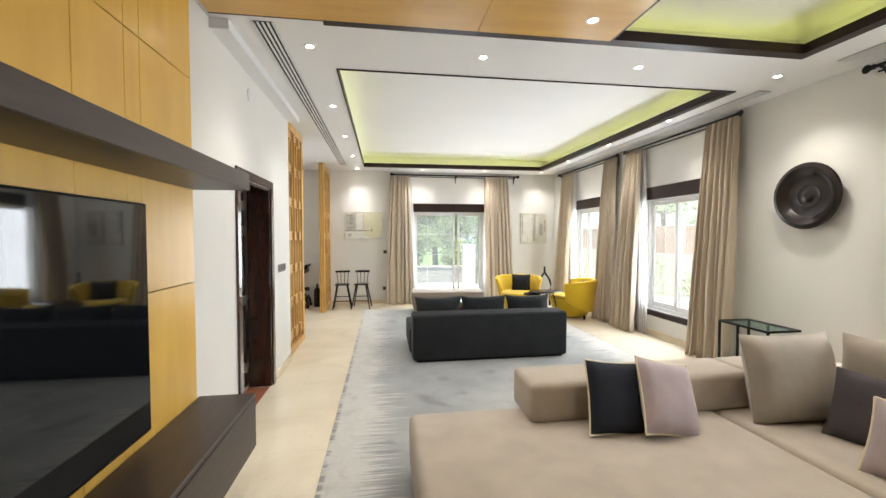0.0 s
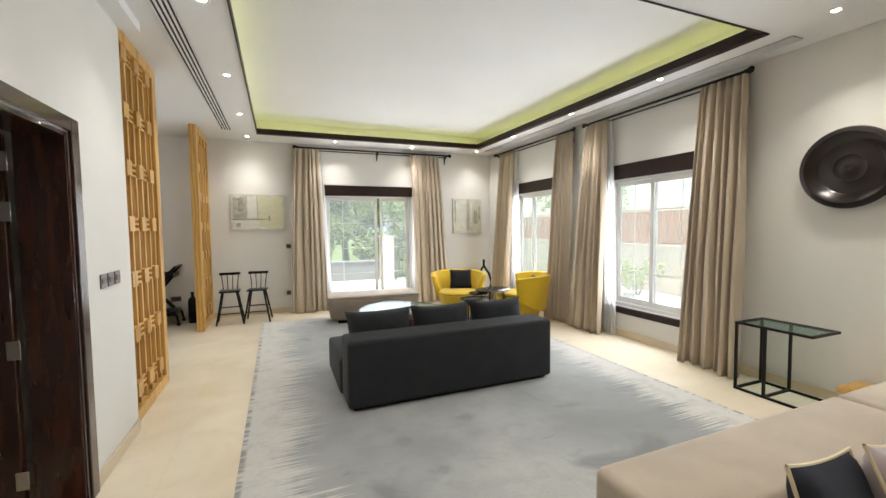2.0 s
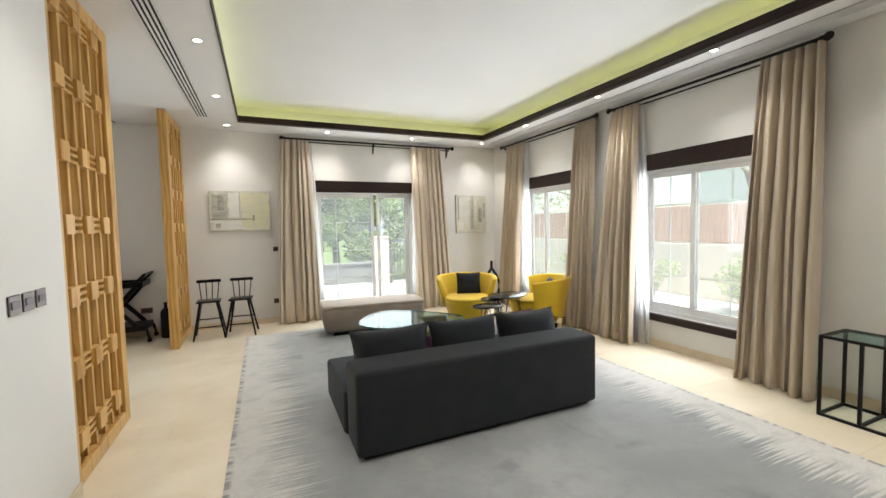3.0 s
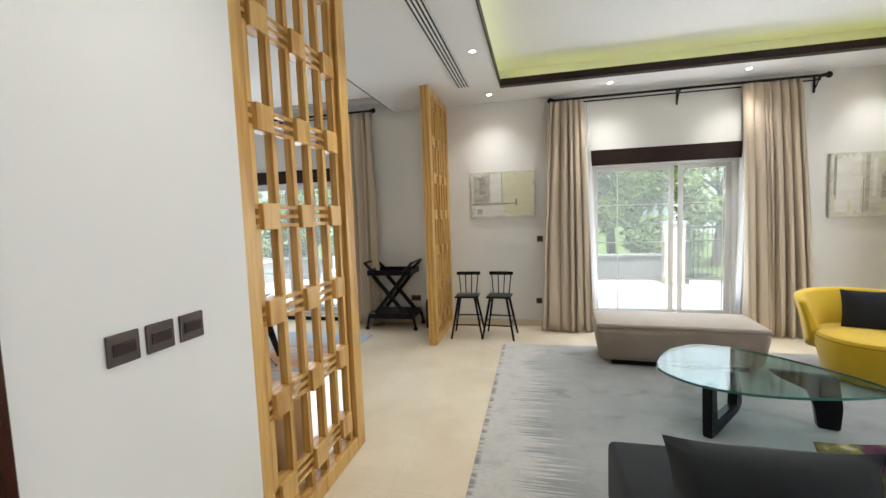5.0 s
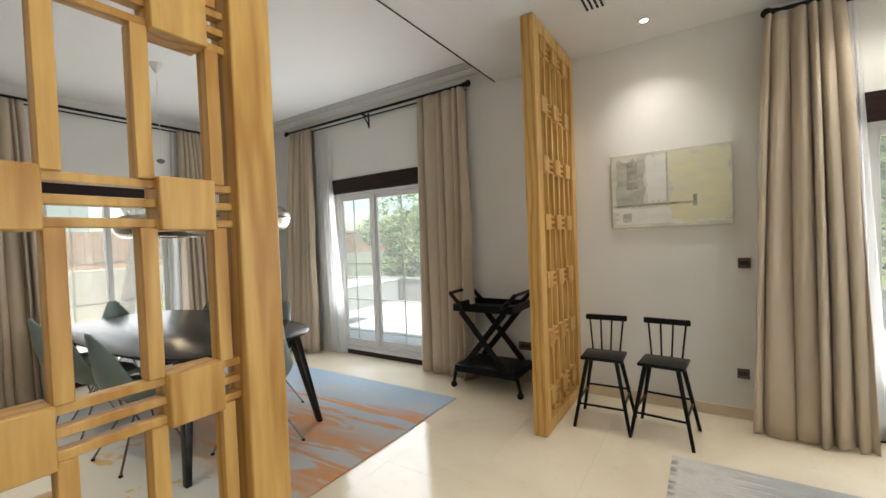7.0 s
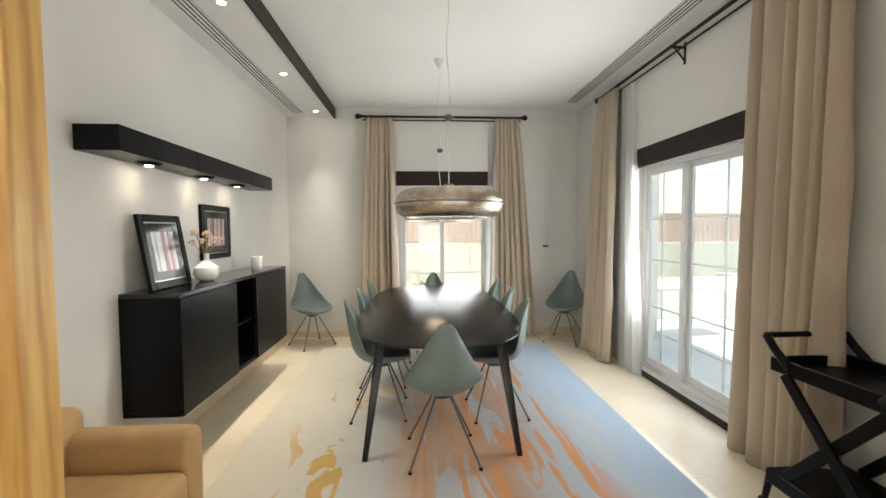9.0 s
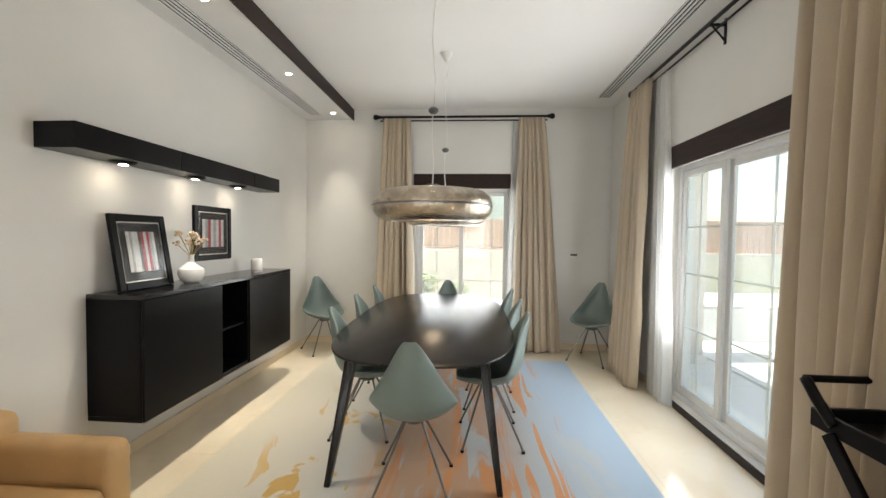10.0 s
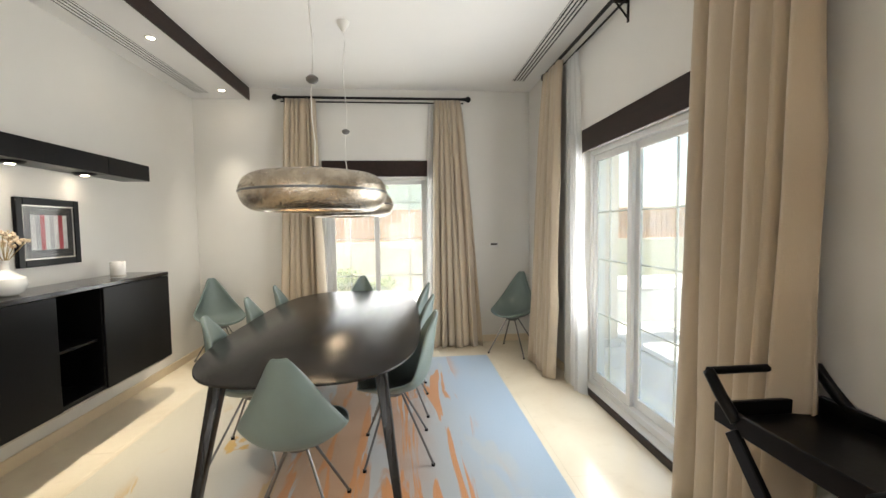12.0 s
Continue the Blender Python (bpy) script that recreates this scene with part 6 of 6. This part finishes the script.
def garden_wall(x0, y0, x1, y1, base, label):
    s = thing("garden_wall", label, "garden wall")
    along_y = abs(y1 - y0) > abs(x1 - x0)
    one_box("wall", RENDER, s, x0, y0, -0.15, x1, y1, base, 0.01)
    n = int(max(abs(x1 - x0), abs(y1 - y0)) / 0.145)
    board = mesh_of("fence_board", (lambda b: (box(b, -0.0685, -0.01, 0, 0.0685, 0.01, 0.82, 0.003, 1), b)[1])(bmesh.new()), FENCE)
    for i in range(min(n, 150)):
        o = new("fence_board", board)
        o.parent = s
        c = (i + 0.5) * 0.145
        if along_y:
            o.matrix_basis = pose((x0 + x1) / 2, y0 + c, base + 0.001, 0, 0, 90)
        else:
            o.matrix_basis = pose(x0 + c, (y0 + y1) / 2, base + 0.001)
    return s


garden_wall(8.6, -4.0, 8.8, 17.5, 1.06, "sand-coloured garden wall topped with brown fence boards")
garden_wall(-11.2, 3.0, -11.0, 19.0, 1.16, "sand-coloured garden wall topped with brown fence boards")

LEAF = bpy.data.materials.new("leaves")
LEAF.use_nodes = True
_t = LEAF.node_tree
_b = _t.nodes["Principled BSDF"]
_g = _t.nodes.new("ShaderNodeNewGeometry")
_r = _t.nodes.new("ShaderNodeValToRGB")
_r.color_ramp.elements[0].color, _r.color_ramp.elements[1].color = (0.16, 0.23, 0.06, 1), (0.38, 0.45, 0.16, 1)
_t.links.new(_g.outputs["Random Per Island"], _r.inputs[0])
_t.links.new(_r.outputs[0], _b.inputs["Base Color"])
_b.inputs["Roughness"].default_value = 0.5
_tl = _t.nodes.new("ShaderNodeBsdfTranslucent")
_t.links.new(_r.outputs[0], _tl.inputs[0])
_mx = _t.nodes.new("ShaderNodeMixShader")
_mx.inputs[0].default_value = 0.45
_t.links.new(_b.outputs[0], _mx.inputs[1]), _t.links.new(_tl.outputs[0], _mx.inputs[2])
_t.links.new(_mx.outputs[0], _t.nodes["Material Output"].inputs[0])


def leaf_mesh(name, blobs, count, size, seed):
    """Many small bent leaves scattered through a few uneven clumps."""
    rng = np.random.default_rng(seed)
    verts, faces = [], []
    w = np.array([b[3] ** 2 for b in blobs])
    pick = rng.choice(len(blobs), count, p=w / w.sum())
    for k in pick:
        cx, cy, cz, r = blobs[k]
        d = rng.normal(size=3)
        d /= np.linalg.norm(d)
        rad = r * rng.uniform(0.35, 1.0) ** 0.6
        p = Vector((cx + d[0] * rad, cy + d[1] * rad, cz + d[2] * rad * 0.85))
        q = Euler((rng.uniform(-0.9, 0.9), rng.uniform(-0.9, 0.9), rng.uniform(0, 6.28))).to_matrix()
        s = size * rng.uniform(0.6, 1.3)
        n = len(verts)
        for a in ((-0.5, 0, 0), (0, 0.26, 0.06), (0.55, 0, -0.08), (0, -0.26, 0.06)):
            verts.append(p + q @ (Vector(a) * s))
        faces += [(n, n + 1, n + 2), (n, n + 2, n + 3)]
    me = bpy.data.meshes.new(name)
    me.from_pydata([tuple(v) for v in verts], [], faces)
    me.materials.append(LEAF)
    return me


def tree(x, y, h, spread, seed, label, leaves=2600, lean=0.0):
    rnd = random.Random(seed)
    s = thing("tree", label, "tree", Matrix.Translation((x, y, -0.16)), "garden trees")
    bm = bmesh.new()
    top = Vector((lean, 0.1, h * 0.55))
    tube(bm, (0, 0, 0), top * 0.5 + Vector((0.05, 0, 0)), 0.14, 0.11, 10)
    tube(bm, top * 0.5 + Vector((0.05, 0, 0)), top, 0.11, 0.08, 10)
    blobs = []
    for i in range(7):
        q = i * 0.9 + rnd.uniform(-0.3, 0.3)
        e = top + Vector((spread * 0.62 * math.cos(q), spread * 0.62 * math.sin(q), rnd.uniform(0.0, h * 0.38)))
        tube(bm, top * rnd.uniform(0.75, 1.0), e, 0.05, 0.015, 7)
        blobs.append((e.x, e.y, e.z, spread * rnd.uniform(0.32, 0.55)))
    part("trunk", bm, BARK, s)
    o = new("crown", leaf_mesh("crown", blobs, leaves, 0.17, seed))
    o.parent = s
    return s


TL = "leafy garden tree with an open crown behind the wall"
for i, (x, y, h, sp, ln) in enumerate(((-1.0, 16.3, 5.2, 2.0, 0.2), (2.4, 16.4, 4.6, 1.9, -0.2), (-4.2, 16.6, 5.4, 2.2, 0.3), (-7.8, 16.5, 5.0, 2.0, 0.4), (10.6, 4.0, 5.0, 1.9, 0.0), (10.8, 8.2, 5.6, 2.1, 0.2), (10.4, 13.0, 5.0, 2.0, -0.3), (-9.6, 8.9, 4.8, 1.6, 0.9), (-13.6, 5.8, 6.0, 2.2, 0.2), (-13.4, 12.5, 6.0, 2.3, 0.0), (5.4, 17.2, 4.4, 1.6, 0.1))):
    tree(x, y, h, sp, i + 31, TL, 2400, ln)
rnd = random.Random(8)
o = new("hedge", leaf_mesh("hedge", [(-8.5 + i * 0.64, 15.2 + rnd.uniform(-0.25, 0.25), 0.75 + rnd.uniform(0, 1.15), rnd.uniform(0.5, 0.8)) for i in range(21)] + [(-7.5 + i * 1.0, 15.7 + rnd.uniform(-0.3, 0.3), 2.0 + rnd.uniform(-0.3, 1.0), 0.9) for i in range(12)] + [(-5.5 + i * 1.3, 16.2, 3.3 + rnd.uniform(-0.3, 0.7), 0.9) for i in range(8)] + [(-4.0 + i * 0.7, 15.1 + rnd.uniform(-0.2, 0.2), 2.2 + rnd.uniform(-0.4, 1.0), 0.75) for i in range(9)], 42000, 0.19, 5))
tagged(o, "dense green shrubs behind the planter wall", "hedge", kind="stuff")


def shrub(x, y, r, seed):
    s = thing("shrub", "low green garden shrub in front of the wall", "shrub", Matrix.Translation((x, y, -0.16)), "garden shrubs")
    bm = bmesh.new()
    for q in range(5):
        tube(bm, (0, 0, 0), (0.5 * r * math.cos(q * 1.26), 0.5 * r * math.sin(q * 1.26), r), 0.015, 0.006, 6)
    part("stems", bm, BARK, s)
    rn = random.Random(seed)
    o = new("foliage", leaf_mesh("foliage", [(rn.uniform(-0.5, 0.5) * r, rn.uniform(-0.5, 0.5) * r, r * rn.uniform(0.5, 1.2), r * rn.uniform(0.4, 0.6)) for _ in range(5)], 700, 0.11, seed))
    o.parent = s


for i, (x, y, r) in enumerate(((7.9, 5.0, 0.6), (7.8, 6.6, 0.75), (7.9, 8.6, 0.6), (7.9, 10.6, 0.7), (6.2, 4.6, 0.45), (-10.3, 6.6, 0.5), (-10.2, 7.4, 0.4), (-10.4, 10.4, 0.6))):
    shrub(x, y, r, 60 + i)


def villa(x0, y0, x1, y1, h, label):
    s = thing("house", label, "house", Matrix.Translation((x0, y0, -0.16)), "neighbouring villas")
    w, d = x1 - x0, y1 - y0
    one_box("wall", WHITEWALL, s, 0, 0, 0, w, d, h, 0.02)
    one_box("roof", RENDER, s, -0.25, -0.25, h, w + 0.25, d + 0.25, h + 0.35, 0.03)
    dark = mat("villa_window", (0.05, 0.06, 0.07), 0.1)
    for z in (1.0, 4.2):
        if z + 1.5 > h:
            continue
        for i in range(int(d // 3)):
            yy = 1.0 + i * 3.0
            wdw = one_box("window", WHITEWALL, s, -0.04, yy, z, -0.001, yy + 1.3, z + 1.5, 0.01)
            one_box("pane", dark, wdw, -0.05, yy + 0.08, z + 0.08, -0.041, yy + 1.22, z + 1.42, 0)
        for i in range(int(w // 3)):
            xx = 1.0 + i * 3.0
            wdw = one_box("window", WHITEWALL, s, xx, -0.04, z, xx + 1.3, -0.001, z + 1.5, 0.01)
            one_box("pane", dark, wdw, xx + 0.08, -0.05, z + 0.08, xx + 1.22, -0.041, z + 1.42, 0)


villa(16.0, 2.0, 26.0, 13.0, 6.6, "white two-storey villa beyond the garden fence")
villa(9.0, 34.0, 22.0, 44.0, 6.6, "white two-storey villa beyond the terrace")
villa(-32.0, 0.0, -22.0, 12.0, 6.6, "white two-storey villa beyond the lawn")


def lounger():
    s = thing("garden_bench", "white cushioned outdoor bench on the terrace", "bench", Matrix.Translation((-4.6, 12.2, -0.056)))
    for x, y in ((0.05, 0.05), (1.65, 0.05), (0.05, 0.65), (1.65, 0.65)):
        one_box("leg", ALU, s, x, y, 0, x + 0.05, y + 0.05, 0.30, 0.003)
    one_box("frame", ALU, s, 0, 0, 0.30, 1.75, 0.75, 0.34, 0.005)
    pad_part("seat_cushion", WHITEWALL, s, 0.02, 0.02, 0.341, 1.73, 0.60, 0.46, 0.04)
    pad_part("back_cushion", WHITEWALL, s, 0.02, 0.60, 0.341, 1.73, 0.74, 0.78, 0.04)


lounger()

# ---- floor tiles, last ----
MARBLE = bpy.data.materials.new("polished_cream_marble")
MARBLE.use_nodes = True
_t = MARBLE.node_tree
_b = _t.nodes["Principled BSDF"]
_co = _t.nodes.new("ShaderNodeNewGeometry").outputs["Position"]
_n1, _n2 = noise_fac(_t, _co, 1.3, (1, 1, 1), 7, (0, 0, 0), 0.8), noise_fac(_t, _co, 14.0, (1, 1, 1), 4)
_base = ramp(_t, _n1, [(0.30, (0.70, 0.61, 0.46)), (0.55, (0.77, 0.69, 0.54)), (0.75, (0.81, 0.74, 0.60))])
_base = mixc(_t, calc(_t, "MULTIPLY", step(_t, _n2, 0.55, 0.75), 0.12), _base, (0.48, 0.37, 0.23))
_oi = _t.nodes.new("ShaderNodeObjectInfo").outputs["Random"]
_base = mixc(_t, calc(_t, "MULTIPLY", _oi, 0.07), _base, (0.60, 0.48, 0.31))
_t.links.new(_base, _b.inputs["Base Color"])
_rg = calc(_t, "MULTIPLY_ADD", _n2, 0.08)
_rg.node.inputs[2].default_value = 0.09
_t.links.new(_rg, _b.inputs["Roughness"])
T = 0.60
tile = mesh_of("tile", (lambda b: (box(b, 0.0003, 0.0003, -0.006, T - 0.0003, T - 0.0003, 0.0, 0.0004, 1), b)[1])(bmesh.new()), MARBLE)
nx0, ny0 = int(math.floor((DX0) / T)) , int(math.floor(BACK / T))
for i in range(nx0, int(LX1 / T) + 1):
    for j in range(ny0, int(FAR / T) + 1):
        cx, cy = (i + 0.5) * T, (j + 0.5) * T
        if cx < LX0 - 0.45 and cy < DY0 - 0.4:
            continue
        o = new("tile", tile)
        o.parent = floor
        o.location = (i * T, j * T, 0)
